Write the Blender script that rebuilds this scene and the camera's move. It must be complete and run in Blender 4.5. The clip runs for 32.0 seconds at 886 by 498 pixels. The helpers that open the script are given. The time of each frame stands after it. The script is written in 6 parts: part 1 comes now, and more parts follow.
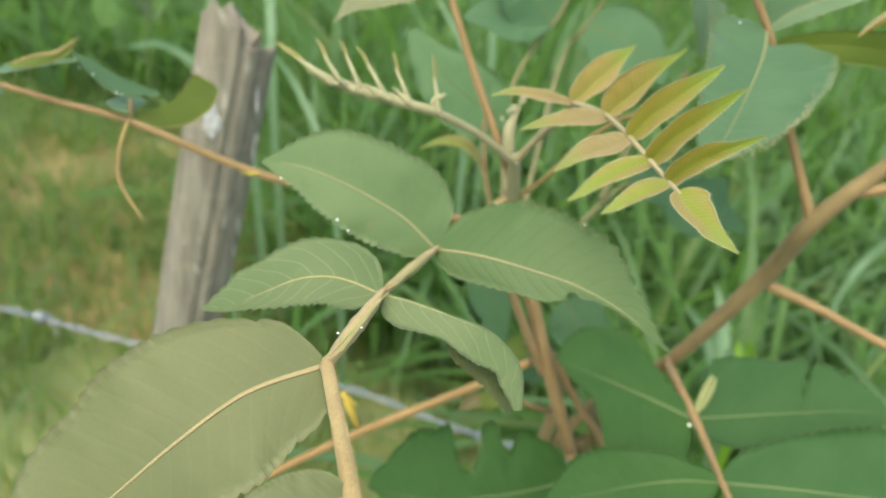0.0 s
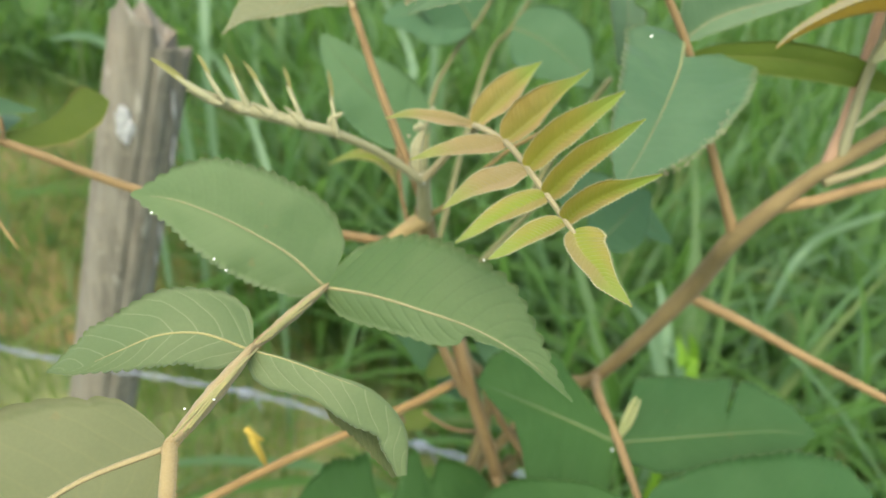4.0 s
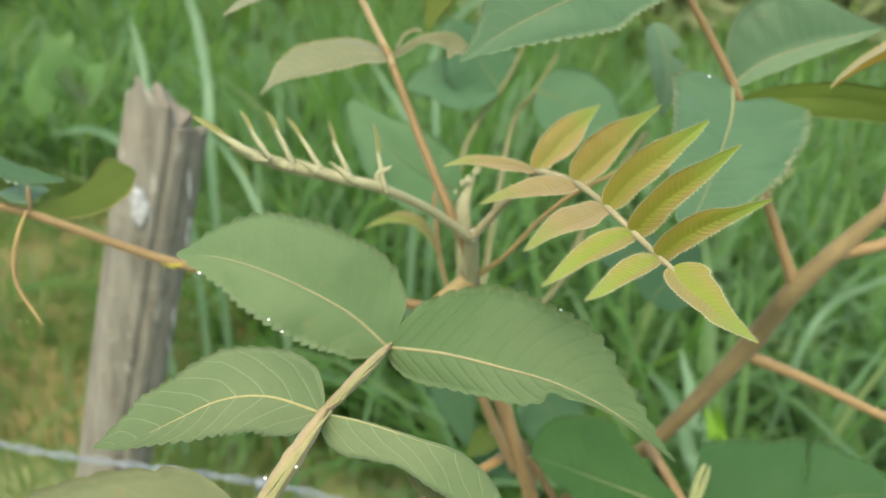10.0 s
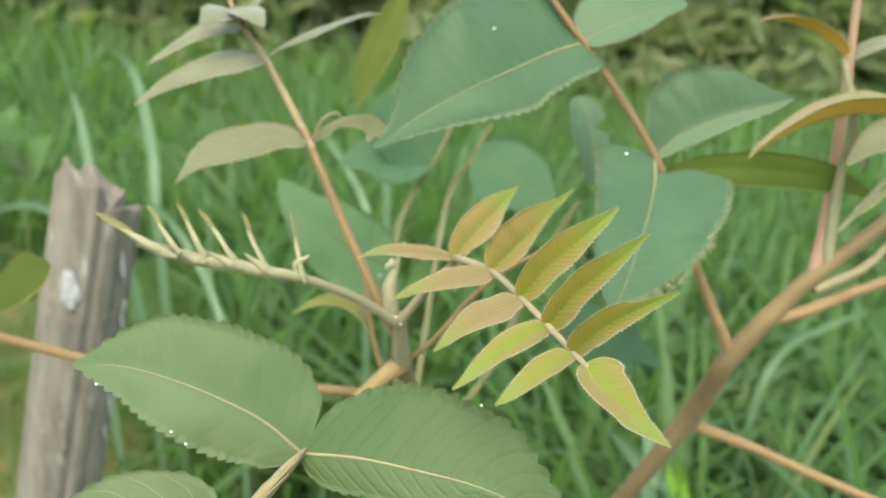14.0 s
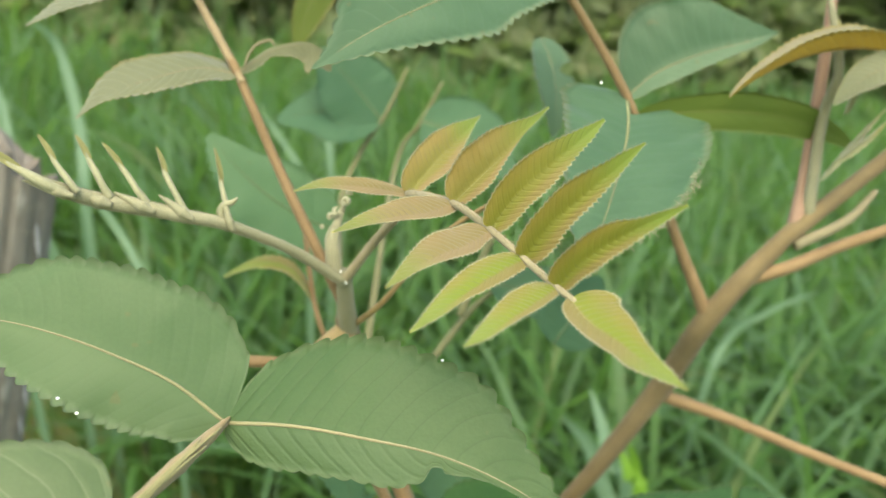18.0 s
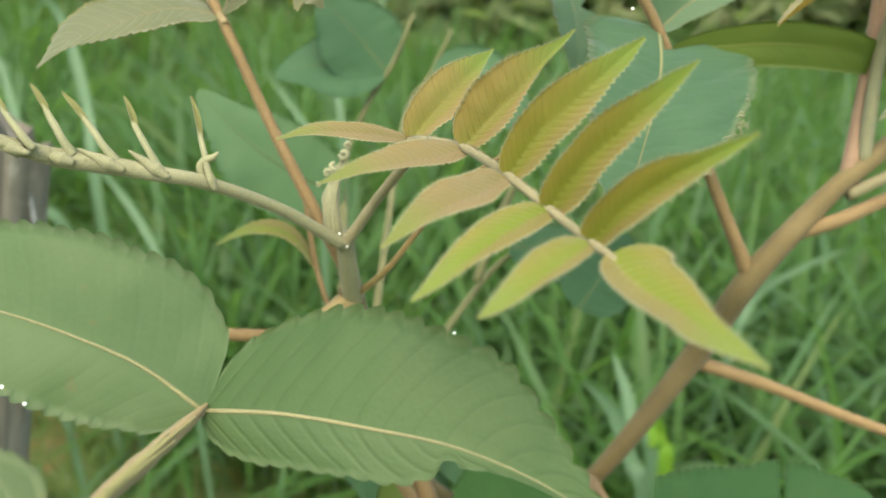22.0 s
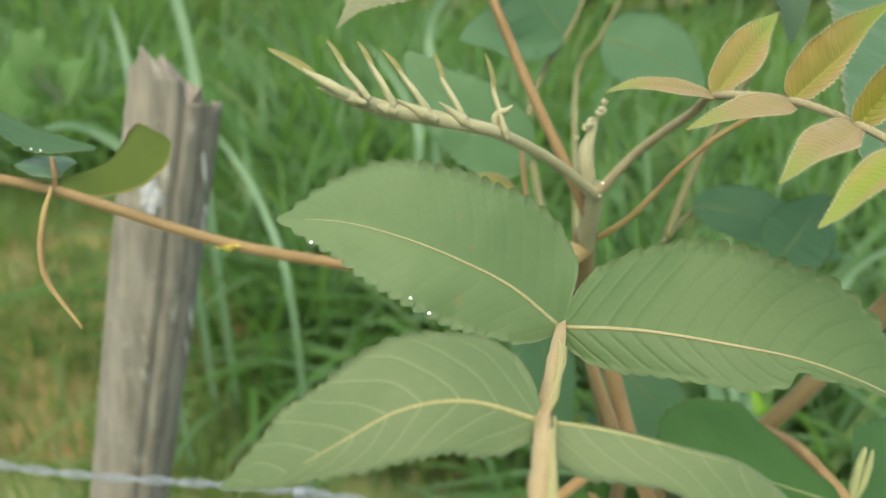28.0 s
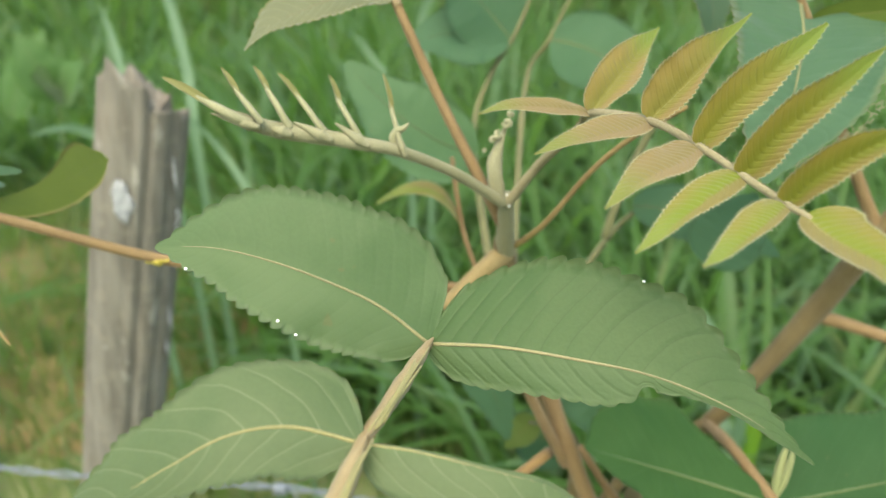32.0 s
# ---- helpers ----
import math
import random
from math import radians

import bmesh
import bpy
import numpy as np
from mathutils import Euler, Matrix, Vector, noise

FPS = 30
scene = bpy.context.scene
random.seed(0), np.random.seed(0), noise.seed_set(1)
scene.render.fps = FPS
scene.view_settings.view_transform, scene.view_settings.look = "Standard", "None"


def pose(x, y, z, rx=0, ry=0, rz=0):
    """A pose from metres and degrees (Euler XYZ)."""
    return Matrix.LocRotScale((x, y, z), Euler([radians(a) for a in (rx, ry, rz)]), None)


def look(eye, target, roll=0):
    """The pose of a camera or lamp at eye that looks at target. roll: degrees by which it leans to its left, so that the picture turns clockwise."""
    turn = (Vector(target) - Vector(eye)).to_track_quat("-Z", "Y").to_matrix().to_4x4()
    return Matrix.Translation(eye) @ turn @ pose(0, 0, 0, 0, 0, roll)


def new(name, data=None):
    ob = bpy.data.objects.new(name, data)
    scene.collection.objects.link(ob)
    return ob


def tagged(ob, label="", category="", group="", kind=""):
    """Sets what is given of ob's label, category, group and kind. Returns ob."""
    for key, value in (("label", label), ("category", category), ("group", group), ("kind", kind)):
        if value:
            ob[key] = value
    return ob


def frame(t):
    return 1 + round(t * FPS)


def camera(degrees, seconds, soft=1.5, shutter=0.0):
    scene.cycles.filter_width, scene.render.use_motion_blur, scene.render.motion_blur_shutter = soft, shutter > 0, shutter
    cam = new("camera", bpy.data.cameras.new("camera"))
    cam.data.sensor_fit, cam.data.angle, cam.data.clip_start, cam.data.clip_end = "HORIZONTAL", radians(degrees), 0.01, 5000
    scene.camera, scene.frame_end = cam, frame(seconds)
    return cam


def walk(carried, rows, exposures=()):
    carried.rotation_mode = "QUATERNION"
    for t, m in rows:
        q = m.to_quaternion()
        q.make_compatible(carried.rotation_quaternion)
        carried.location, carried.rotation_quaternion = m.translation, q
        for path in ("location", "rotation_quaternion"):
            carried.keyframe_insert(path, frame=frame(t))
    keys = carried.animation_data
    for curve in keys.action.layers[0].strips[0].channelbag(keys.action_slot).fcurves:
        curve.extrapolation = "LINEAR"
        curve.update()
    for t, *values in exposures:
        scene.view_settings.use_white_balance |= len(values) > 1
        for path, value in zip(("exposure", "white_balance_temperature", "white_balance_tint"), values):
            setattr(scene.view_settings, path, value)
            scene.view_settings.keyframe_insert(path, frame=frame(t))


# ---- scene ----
cam = camera(61.1, 32.0)
PATH = [
    (0, (0.0000, 0.0000, 1.2630), (-0.0296, 0.8825, 0.7935), 8.00),
    (0.5, (0.0083, 0.0074, 1.2710), (-0.0192, 0.8869, 0.7959), 7.15),
    (1, (0.0184, 0.0148, 1.2742), (0.0051, 0.8933, 0.7967), 7.78),
    (1.5, (0.0249, 0.0204, 1.2751), (0.0393, 0.9009, 0.8013), 7.71),
    (2, (0.0435, 0.0285, 1.2754), (0.0651, 0.9100, 0.8038), 7.81),
    (2.5, (0.0516, 0.0330, 1.2799), (0.0740, 0.9095, 0.7991), 9.26),
    (3, (0.0400, 0.0304, 1.2712), (0.0790, 0.9148, 0.8061), 8.46),
    (3.5, (0.0306, 0.0345, 1.2770), (0.0573, 0.9087, 0.7922), 8.74),
    (5.5, (0.0092, 0.0222, 1.2511), (0.0495, 0.9166, 0.8057), 9.11),
    (6, (0.0170, 0.0199, 1.2613), (0.0345, 0.9082, 0.8024), 8.41),
    (6.5, (0.0076, 0.0245, 1.2607), (0.0339, 0.9121, 0.8009), 7.55),
    (7, (0.0028, 0.0285, 1.2568), (0.0360, 0.9231, 0.8112), 7.11),
    (7.5, (0.0055, 0.0345, 1.2559), (0.0320, 0.9284, 0.8082), 7.41),
    (8, (0.0056, 0.0422, 1.2448), (0.0321, 0.9437, 0.8129), 7.77),
    (8.5, (0.0012, 0.0425, 1.2470), (0.0338, 0.9462, 0.8200), 7.15),
    (9, (0.0002, 0.0466, 1.2511), (0.0260, 0.9571, 0.8385), 6.21),
    (9.5, (-0.0009, 0.0457, 1.2522), (0.0191, 0.9673, 0.8645), 6.77),
    (10, (-0.0024, 0.0459, 1.2487), (0.0195, 0.9721, 0.8724), 6.38),
    (10.5, (-0.0058, 0.0485, 1.2559), (0.0120, 0.9716, 0.8717), 5.13),
    (11, (-0.0202, 0.0620, 1.2502), (0.0441, 0.9957, 0.8982), 4.82),
    (11.5, (-0.0164, 0.0635, 1.2516), (0.0515, 1.0008, 0.9098), 4.45),
    (12, (0.0001, 0.0546, 1.2544), (0.0353, 0.9949, 0.9161), 5.40),
    (12.5, (-0.0096, 0.0613, 1.2543), (0.0660, 1.0030, 0.9264), 5.33),
    (13, (0.0029, 0.0632, 1.2644), (0.0646, 1.0081, 0.9427), 4.53),
    (13.5, (0.0105, 0.0573, 1.2640), (0.0647, 1.0070, 0.9554), 4.81),
    (14, (0.0140, 0.0595, 1.2599), (0.0805, 1.0102, 0.9569), 4.97),
    (14.5, (0.0099, 0.0706, 1.2680), (0.0977, 1.0141, 0.9486), 4.78),
    (16.5, (0.0180, 0.0841, 1.2413), (0.1291, 1.0319, 0.9427), 5.44),
    (17, (0.0171, 0.0913, 1.2374), (0.1375, 1.0344, 0.9274), 5.68),
    (17.5, (0.0171, 0.0926, 1.2298), (0.1461, 1.0392, 0.9345), 5.47),
    (18, (0.0164, 0.0940, 1.2273), (0.1538, 1.0374, 0.9254), 5.88),
    (18.5, (0.0224, 0.0984, 1.2189), (0.1593, 1.0401, 0.9116), 5.89),
    (19, (0.0295, 0.1070, 1.2150), (0.1522, 1.0464, 0.8949), 5.83),
    (19.5, (0.0221, 0.1057, 1.2109), (0.1539, 1.0413, 0.8834), 5.46),
    (20, (0.0174, 0.1115, 1.2056), (0.1505, 1.0404, 0.8601), 5.62),
    (20.5, (0.0240, 0.1198, 1.2049), (0.1464, 1.0510, 0.8615), 5.18),
    (21, (0.0370, 0.1205, 1.2184), (0.1437, 1.0545, 0.8774), 4.47),
    (21.5, (0.0324, 0.1252, 1.2259), (0.1548, 1.0555, 0.8801), 4.48),
    (22, (0.0231, 0.1250, 1.2139), (0.1399, 1.0560, 0.8681), 4.21),
    (22.5, (0.0118, 0.1207, 1.2108), (0.1368, 1.0495, 0.8618), 4.12),
    (23, (0.0054, 0.1227, 1.2114), (0.1381, 1.0496, 0.8604), 4.23),
    (23.5, (0.0108, 0.1284, 1.2130), (0.1367, 1.0542, 0.8565), 3.95),
    (24, (0.0126, 0.1376, 1.2164), (0.1437, 1.0615, 0.8571), 3.73),
    (24.5, (0.0067, 0.1371, 1.2155), (0.1485, 1.0586, 0.8539), 3.98),
    (25, (-0.0073, 0.1270, 1.2061), (0.1435, 1.0477, 0.8461), 4.49),
    (25.5, (-0.0048, 0.1219, 1.2056), (0.1070, 1.0404, 0.8264), 4.03),
    (27.5, (-0.0421, 0.0986, 1.2222), (0.0093, 1.0172, 0.8304), 3.33),
    (28, (-0.0576, 0.1020, 1.2094), (-0.0082, 1.0228, 0.8224), 4.09),
    (28.5, (-0.0561, 0.1014, 1.2066), (-0.0175, 1.0242, 0.8230), 4.13),
    (29, (-0.0380, 0.1106, 1.2160), (0.0002, 1.0275, 0.8186), 3.95),
    (29.5, (-0.0308, 0.1122, 1.2210), (0.0087, 1.0317, 0.8300), 3.86),
    (30, (-0.0269, 0.1024, 1.2271), (0.0064, 1.0179, 0.8260), 3.49),
    (30.5, (-0.0248, 0.1007, 1.2279), (0.0062, 1.0166, 0.8279), 3.35),
    (31, (-0.0184, 0.0958, 1.2281), (0.0120, 1.0132, 0.8312), 3.24),
    (31.5, (-0.0144, 0.0961, 1.2287), (0.0166, 1.0119, 0.8282), 2.86),
    (32, (-0.0158, 0.0970, 1.2241), (0.0128, 1.0117, 0.8208), 2.33),
]
walk(cam, [(t, look(eye, target, roll)) for t, eye, target, roll in PATH], exposures=[(0.0, 1.95, 7900, -4.0), (10.0, 1.92, 7900, -4.0), (13.5, 2.02, 7600, -2.0), (17.0, 2.01, 7650, -1.5), (20.0, 1.87, 7900, -5.5), (25.0, 1.83, 8000, -6.0), (28.0, 1.84, 7900, -4.0), (32.0, 1.87, 7800, -4.0)])

cam.data.dof.use_dof, cam.data.dof.focus_distance, cam.data.dof.aperture_fstop = True, 0.215, 11.0

# ---- light ----
world = bpy.data.worlds.new("overcast_sky")
scene.world = world
world.use_nodes = True
sky = world.node_tree.nodes.new("ShaderNodeTexSky")
sky.sky_type, sky.sun_disc = "NISHITA", False
sky.sun_elevation, sky.sun_rotation = radians(62), radians(200)
sky.air_density, sky.dust_density = 1.0, 3.0
world.node_tree.links.new(sky.outputs[0], world.node_tree.nodes["Background"].inputs[0])
world.node_tree.nodes["Background"].inputs[1].default_value = 0.15
sun = new("sun", bpy.data.lights.new("sun", "SUN"))
sun.data.energy, sun.data.angle, sun.data.color = 0.65, radians(60), (1.0, 0.95, 0.86)
sun.matrix_world = look((0.0, 0.0, 5.0), (0.0 + 5 * math.sin(radians(20)) * math.cos(radians(62)), 5 * math.cos(radians(20)) * math.cos(radians(62)), 5.0 - 5 * math.sin(radians(62))))


# ---- materials ----
def nodes_of(name):
    mat = bpy.data.materials.new(name)
    mat.use_nodes = True
    tree = mat.node_tree
    return mat, tree, tree.nodes["Principled BSDF"]


def calc(tree, op, a, b=None, c=None):
    made = tree.nodes.new("ShaderNodeMath")
    made.operation = op
    for i, x in enumerate((a, b, c)):
        if x is None:
            continue
        if isinstance(x, (int, float)):
            made.inputs[i].default_value = x
        else:
            tree.links.new(x, made.inputs[i])
    return made.outputs[0]


def blend(tree, fac, a, b, mode="MIX"):
    made = tree.nodes.new("ShaderNodeMix")
    made.data_type, made.blend_type = "RGBA", mode
    for socket, x in ((made.inputs[0], fac), (made.inputs[6], a), (made.inputs[7], b)):
        if isinstance(x, (int, float)):
            socket.default_value = x
        elif isinstance(x, tuple):
            socket.default_value = (*x, 1) if len(x) == 3 else x
        else:
            tree.links.new(x, socket)
    return made.outputs[2]


def noise_at(tree, scale, detail=3.0, coords=None, stretch=None):
    tex = tree.nodes.new("ShaderNodeTexNoise")
    tex.inputs["Scale"].default_value, tex.inputs["Detail"].default_value = scale, detail
    if coords is None:
        coords = tree.nodes.new("ShaderNodeTexCoord").outputs["Object"]
    if stretch:
        mapping = tree.nodes.new("ShaderNodeMapping")
        mapping.inputs["Scale"].default_value = stretch
        tree.links.new(coords, mapping.inputs[0])
        coords = mapping.outputs[0]
    tree.links.new(coords, tex.inputs["Vector"])
    return tex.outputs["Fac"]


def ramp(tree, fac, low, high, a=0.0, b=1.0):
    made = tree.nodes.new("ShaderNodeMapRange")
    made.interpolation_type = "SMOOTHSTEP"
    tree.links.new(fac, made.inputs[0])
    for i, x in enumerate((low, high, a, b)):
        made.inputs[i + 1].default_value = x
    return made.outputs[0]


def bump(tree, height, strength, distance):
    made = tree.nodes.new("ShaderNodeBump")
    made.inputs["Strength"].default_value, made.inputs["Distance"].default_value = strength, distance
    tree.links.new(height, made.inputs["Height"])
    return made.outputs[0]


def leaf_surface(name, low, high, vein, margin, veins=18.0, lines=0.5, rough=0.5, glow=0.3, through_colour=(0.2, 0.3, 0.03), tip=None, relief=0.5, sheen=0.25, edge=None, fine_line=0.80, half=None, half_at=(0.42, 0.56), rim=0.88):
    """A blade: u runs from the base to the tip, v across it; side veins leave the middle rib at a slant."""
    mat, tree, shader = nodes_of(name)
    uv = tree.nodes.new("ShaderNodeUVMap")
    uv.uv_map = "blade"
    parts = tree.nodes.new("ShaderNodeSeparateXYZ")
    tree.links.new(uv.outputs[0], parts.inputs[0])
    u, v = parts.outputs[0], parts.outputs[1]
    across = calc(tree, "ABSOLUTE", calc(tree, "MULTIPLY_ADD", v, 2.0, -1.0))
    wobble = calc(tree, "MULTIPLY_ADD", noise_at(tree, 60.0), 0.5, -0.25)
    curve = calc(tree, "MULTIPLY", calc(tree, "POWER", across, 1.3), 2.2)
    phase = calc(tree, "ADD", calc(tree, "SUBTRACT", calc(tree, "MULTIPLY", u, veins), curve), wobble)
    wave = calc(tree, "ABSOLUTE", calc(tree, "MULTIPLY_ADD", calc(tree, "FRACT", phase), 2.0, -1.0))
    line = ramp(tree, wave, fine_line, 0.99)
    fine = ramp(tree, noise_at(tree, 900.0, 2.0), 0.35, 0.65)
    info = tree.nodes.new("ShaderNodeObjectInfo")
    patch = calc(tree, "ADD", calc(tree, "MULTIPLY", noise_at(tree, 45.0), 0.75), calc(tree, "MULTIPLY", info.outputs["Random"], 0.35))
    colour = blend(tree, ramp(tree, patch, 0.25, 0.85), low, high)
    colour = blend(tree, calc(tree, "MULTIPLY", fine, 0.13), colour, tuple(x * 0.7 for x in low))
    if edge:
        colour = blend(tree, ramp(tree, calc(tree, "ADD", across, calc(tree, "MULTIPLY_ADD", noise_at(tree, 80.0), 0.6, -0.3)), 0.15, 0.95), colour, edge)
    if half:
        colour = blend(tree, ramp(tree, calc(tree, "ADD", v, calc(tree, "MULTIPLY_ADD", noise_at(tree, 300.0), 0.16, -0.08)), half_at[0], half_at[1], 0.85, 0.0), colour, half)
    if tip:
        colour = blend(tree, ramp(tree, u, 0.50, 0.88), colour, tip)
    keep = calc(tree, "MULTIPLY", line, calc(tree, "MULTIPLY", ramp(tree, across, 1.0, 0.75), lines))
    colour = blend(tree, keep, colour, vein)
    colour = blend(tree, ramp(tree, across, rim, rim + 0.08, 0.0, 0.9), colour, margin)
    spots = ramp(tree, noise_at(tree, 190.0, 1.0), 0.74, 0.80, 0.0, 0.25)
    colour = blend(tree, spots, colour, (0.16, 0.11, 0.04))
    tree.links.new(colour, shader.inputs["Base Color"])
    shader.inputs["Roughness"].default_value = rough
    shader.inputs["Specular IOR Level"].default_value = 0.28
    shader.inputs["Sheen Weight"].default_value = sheen
    shader.inputs["Sheen Roughness"].default_value = 0.5
    height = calc(tree, "ADD", calc(tree, "MULTIPLY", ramp(tree, wave, 0.55, 1.0), -0.5), calc(tree, "MULTIPLY", fine, 0.12))
    tree.links.new(bump(tree, height, relief, 0.0006), shader.inputs["Normal"])
    lucent = tree.nodes.new("ShaderNodeBsdfTranslucent")
    tree.links.new(blend(tree, 0.5, colour, through_colour), lucent.inputs[0])
    mix = tree.nodes.new("ShaderNodeMixShader")
    mix.inputs[0].default_value = glow
    tree.links.new(shader.outputs[0], mix.inputs[1])
    tree.links.new(lucent.outputs[0], mix.inputs[2])
    tree.links.new(mix.outputs[0], tree.nodes["Material Output"].inputs[0])
    return mat


def fuzzy_stalk(name, low, high, rough=0.7, grain=220.0):
    mat, tree, shader = nodes_of(name)
    coords = tree.nodes.new("ShaderNodeTexCoord").outputs["Object"]
    coarse, fine = noise_at(tree, 35.0, 4.0, coords), noise_at(tree, grain * 8, 3.0, coords)
    colour = blend(tree, ramp(tree, coarse, 0.3, 0.7), low, high)
    colour = blend(tree, calc(tree, "MULTIPLY", ramp(tree, fine, 0.4, 0.7), 0.2), colour, tuple(min(1.0, x * 1.6 + 0.03) for x in high))
    specks = ramp(tree, noise_at(tree, 420.0, 1.0, coords), 0.68, 0.75, 0.0, 0.12)
    colour = blend(tree, specks, colour, tuple(x * 0.45 for x in low))
    tree.links.new(colour, shader.inputs["Base Color"])
    shader.inputs["Roughness"].default_value = rough
    shader.inputs["Sheen Weight"].default_value = 0.12
    shader.inputs["Specular IOR Level"].default_value = 0.25
    tree.links.new(bump(tree, calc(tree, "ADD", fine, coarse), 0.3, 0.0005), shader.inputs["Normal"])
    return mat


UNDER_GREEN = leaf_surface("leaf_underside", (0.10, 0.16, 0.06), (0.14, 0.20, 0.08), (0.24, 0.26, 0.11), (0.17, 0.18, 0.08), glow=0.35, relief=0.4)
UNDER_YOUNG = leaf_surface("young_underside", (0.42, 0.265, 0.040), (0.50, 0.33, 0.055), (0.44, 0.34, 0.10), (0.46, 0.40, 0.16), veins=22.0, glow=0.4, through_colour=(0.50, 0.34, 0.03), relief=0.4, sheen=0.1)
UNDER_OLIVE = leaf_surface("olive_underside", (0.120, 0.168, 0.030), (0.145, 0.192, 0.038), (0.15, 0.19, 0.05), (0.24, 0.21, 0.08), glow=0.5, through_colour=(0.22, 0.27, 0.02), relief=0.12, lines=0.08, sheen=0.0)
RIB = fuzzy_stalk("leaf_rib", (0.165, 0.160, 0.076), (0.222, 0.198, 0.102))
RIB_PALE = fuzzy_stalk("leaf_rib_pale", (0.196, 0.183, 0.076), (0.246, 0.217, 0.093))
RIB_WARM = fuzzy_stalk("leaf_rib_warm", (0.185, 0.153, 0.078), (0.240, 0.194, 0.102))
RIB_YOUNG = fuzzy_stalk("young_rib", (0.225, 0.215, 0.060), (0.275, 0.245, 0.085))
WING = fuzzy_stalk("stalk_wing", (0.205, 0.152, 0.078), (0.262, 0.198, 0.104))
RIB_TEAL = fuzzy_stalk("blue_green_rib", (0.125, 0.135, 0.060), (0.175, 0.170, 0.078))
RIB_DARK = fuzzy_stalk("dark_rib", (0.072, 0.118, 0.040), (0.108, 0.140, 0.052))
RIB_OLIVE = fuzzy_stalk("olive_rib", (0.13, 0.15, 0.03), (0.17, 0.18, 0.05))


def kind(top, under, rib):
    return dict(top=top, under=under, rib=rib)


# dark vein lines paint the shade in the creases; half lightens the lower side
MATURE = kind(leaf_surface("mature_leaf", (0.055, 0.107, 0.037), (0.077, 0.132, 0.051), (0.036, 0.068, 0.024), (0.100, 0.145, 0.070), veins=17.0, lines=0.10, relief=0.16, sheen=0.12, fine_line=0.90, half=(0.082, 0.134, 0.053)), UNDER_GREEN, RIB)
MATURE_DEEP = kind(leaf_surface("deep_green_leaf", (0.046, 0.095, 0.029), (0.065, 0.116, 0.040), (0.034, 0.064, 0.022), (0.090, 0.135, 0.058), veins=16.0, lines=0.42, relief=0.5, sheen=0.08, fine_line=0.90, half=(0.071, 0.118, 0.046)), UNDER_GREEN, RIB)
MATURE_VEINED = kind(leaf_surface("veined_leaf", (0.080, 0.122, 0.050), (0.105, 0.145, 0.064), (0.205, 0.235, 0.125), (0.085, 0.12, 0.055), veins=9.0, lines=0.5, relief=0.3, sheen=0.12, fine_line=0.88), UNDER_GREEN, RIB_PALE)
# nearest leaflets: warm reflected light is put into this olive colour
WARM = kind(leaf_surface("near_leaf", (0.092, 0.110, 0.047), (0.112, 0.128, 0.056), (0.17, 0.165, 0.066), (0.150, 0.160, 0.085), veins=15.0, lines=0.12, relief=0.12, sheen=0.12), UNDER_GREEN, RIB_WARM)
TEAL = kind(leaf_surface("blue_green_leaf", (0.046, 0.108, 0.051), (0.070, 0.142, 0.071), (0.09, 0.155, 0.085), (0.09, 0.135, 0.062), veins=15.0, lines=0.3, fine_line=0.9, relief=0.2, rough=0.45), UNDER_OLIVE, RIB_TEAL)
# shading of the fold put into the colour: the upper half is painted darker
TEAL_HALF_SHADED = kind(leaf_surface("half_shaded_leaf", (0.058, 0.122, 0.058), (0.082, 0.152, 0.078), (0.09, 0.155, 0.085), (0.11, 0.155, 0.080), veins=15.0, lines=0.3, fine_line=0.9, relief=0.2, rough=0.45, half=(0.040, 0.098, 0.042), half_at=(0.47, 0.53)), UNDER_OLIVE, RIB_TEAL)
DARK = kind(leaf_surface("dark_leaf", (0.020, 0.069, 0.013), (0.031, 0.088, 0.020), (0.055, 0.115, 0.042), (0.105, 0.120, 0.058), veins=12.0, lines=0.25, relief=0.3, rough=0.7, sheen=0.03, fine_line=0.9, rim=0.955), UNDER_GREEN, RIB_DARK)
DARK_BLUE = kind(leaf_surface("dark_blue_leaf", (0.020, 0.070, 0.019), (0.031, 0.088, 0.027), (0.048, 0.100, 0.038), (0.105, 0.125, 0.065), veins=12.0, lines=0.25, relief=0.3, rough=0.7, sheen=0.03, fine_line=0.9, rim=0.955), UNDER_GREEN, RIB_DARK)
# leaves further back: haze is painted in as paler, bluer greens
MID = kind(leaf_surface("hazy_back_leaf", (0.066, 0.160, 0.080), (0.090, 0.188, 0.100), (0.06, 0.135, 0.062), (0.080, 0.165, 0.085), veins=13.0, lines=0.2, relief=0.2, rough=0.6, sheen=0.0, fine_line=0.9, glow=0.5), UNDER_GREEN, RIB_DARK)
HAZE = kind(leaf_surface("hazy_green_leaf", (0.088, 0.180, 0.080), (0.112, 0.206, 0.096), (0.10, 0.18, 0.08), (0.10, 0.19, 0.085), veins=13.0, lines=0.2, relief=0.2, sheen=0.05, fine_line=0.9), UNDER_GREEN, RIB_DARK)
WEED = kind(leaf_surface("weed_leaf", (0.046, 0.122, 0.024), (0.070, 0.158, 0.036), (0.09, 0.19, 0.05), (0.07, 0.17, 0.03), veins=8.0, lines=0.3, relief=0.3), UNDER_GREEN, RIB_DARK)
WITHERED_TOP = leaf_surface("withered_leaf", (0.105, 0.098, 0.042), (0.155, 0.130, 0.058), (0.18, 0.15, 0.08), (0.15, 0.12, 0.06), veins=12.0, lines=0.4, glow=0.3, through_colour=(0.25, 0.17, 0.05), relief=0.5, sheen=0.1)
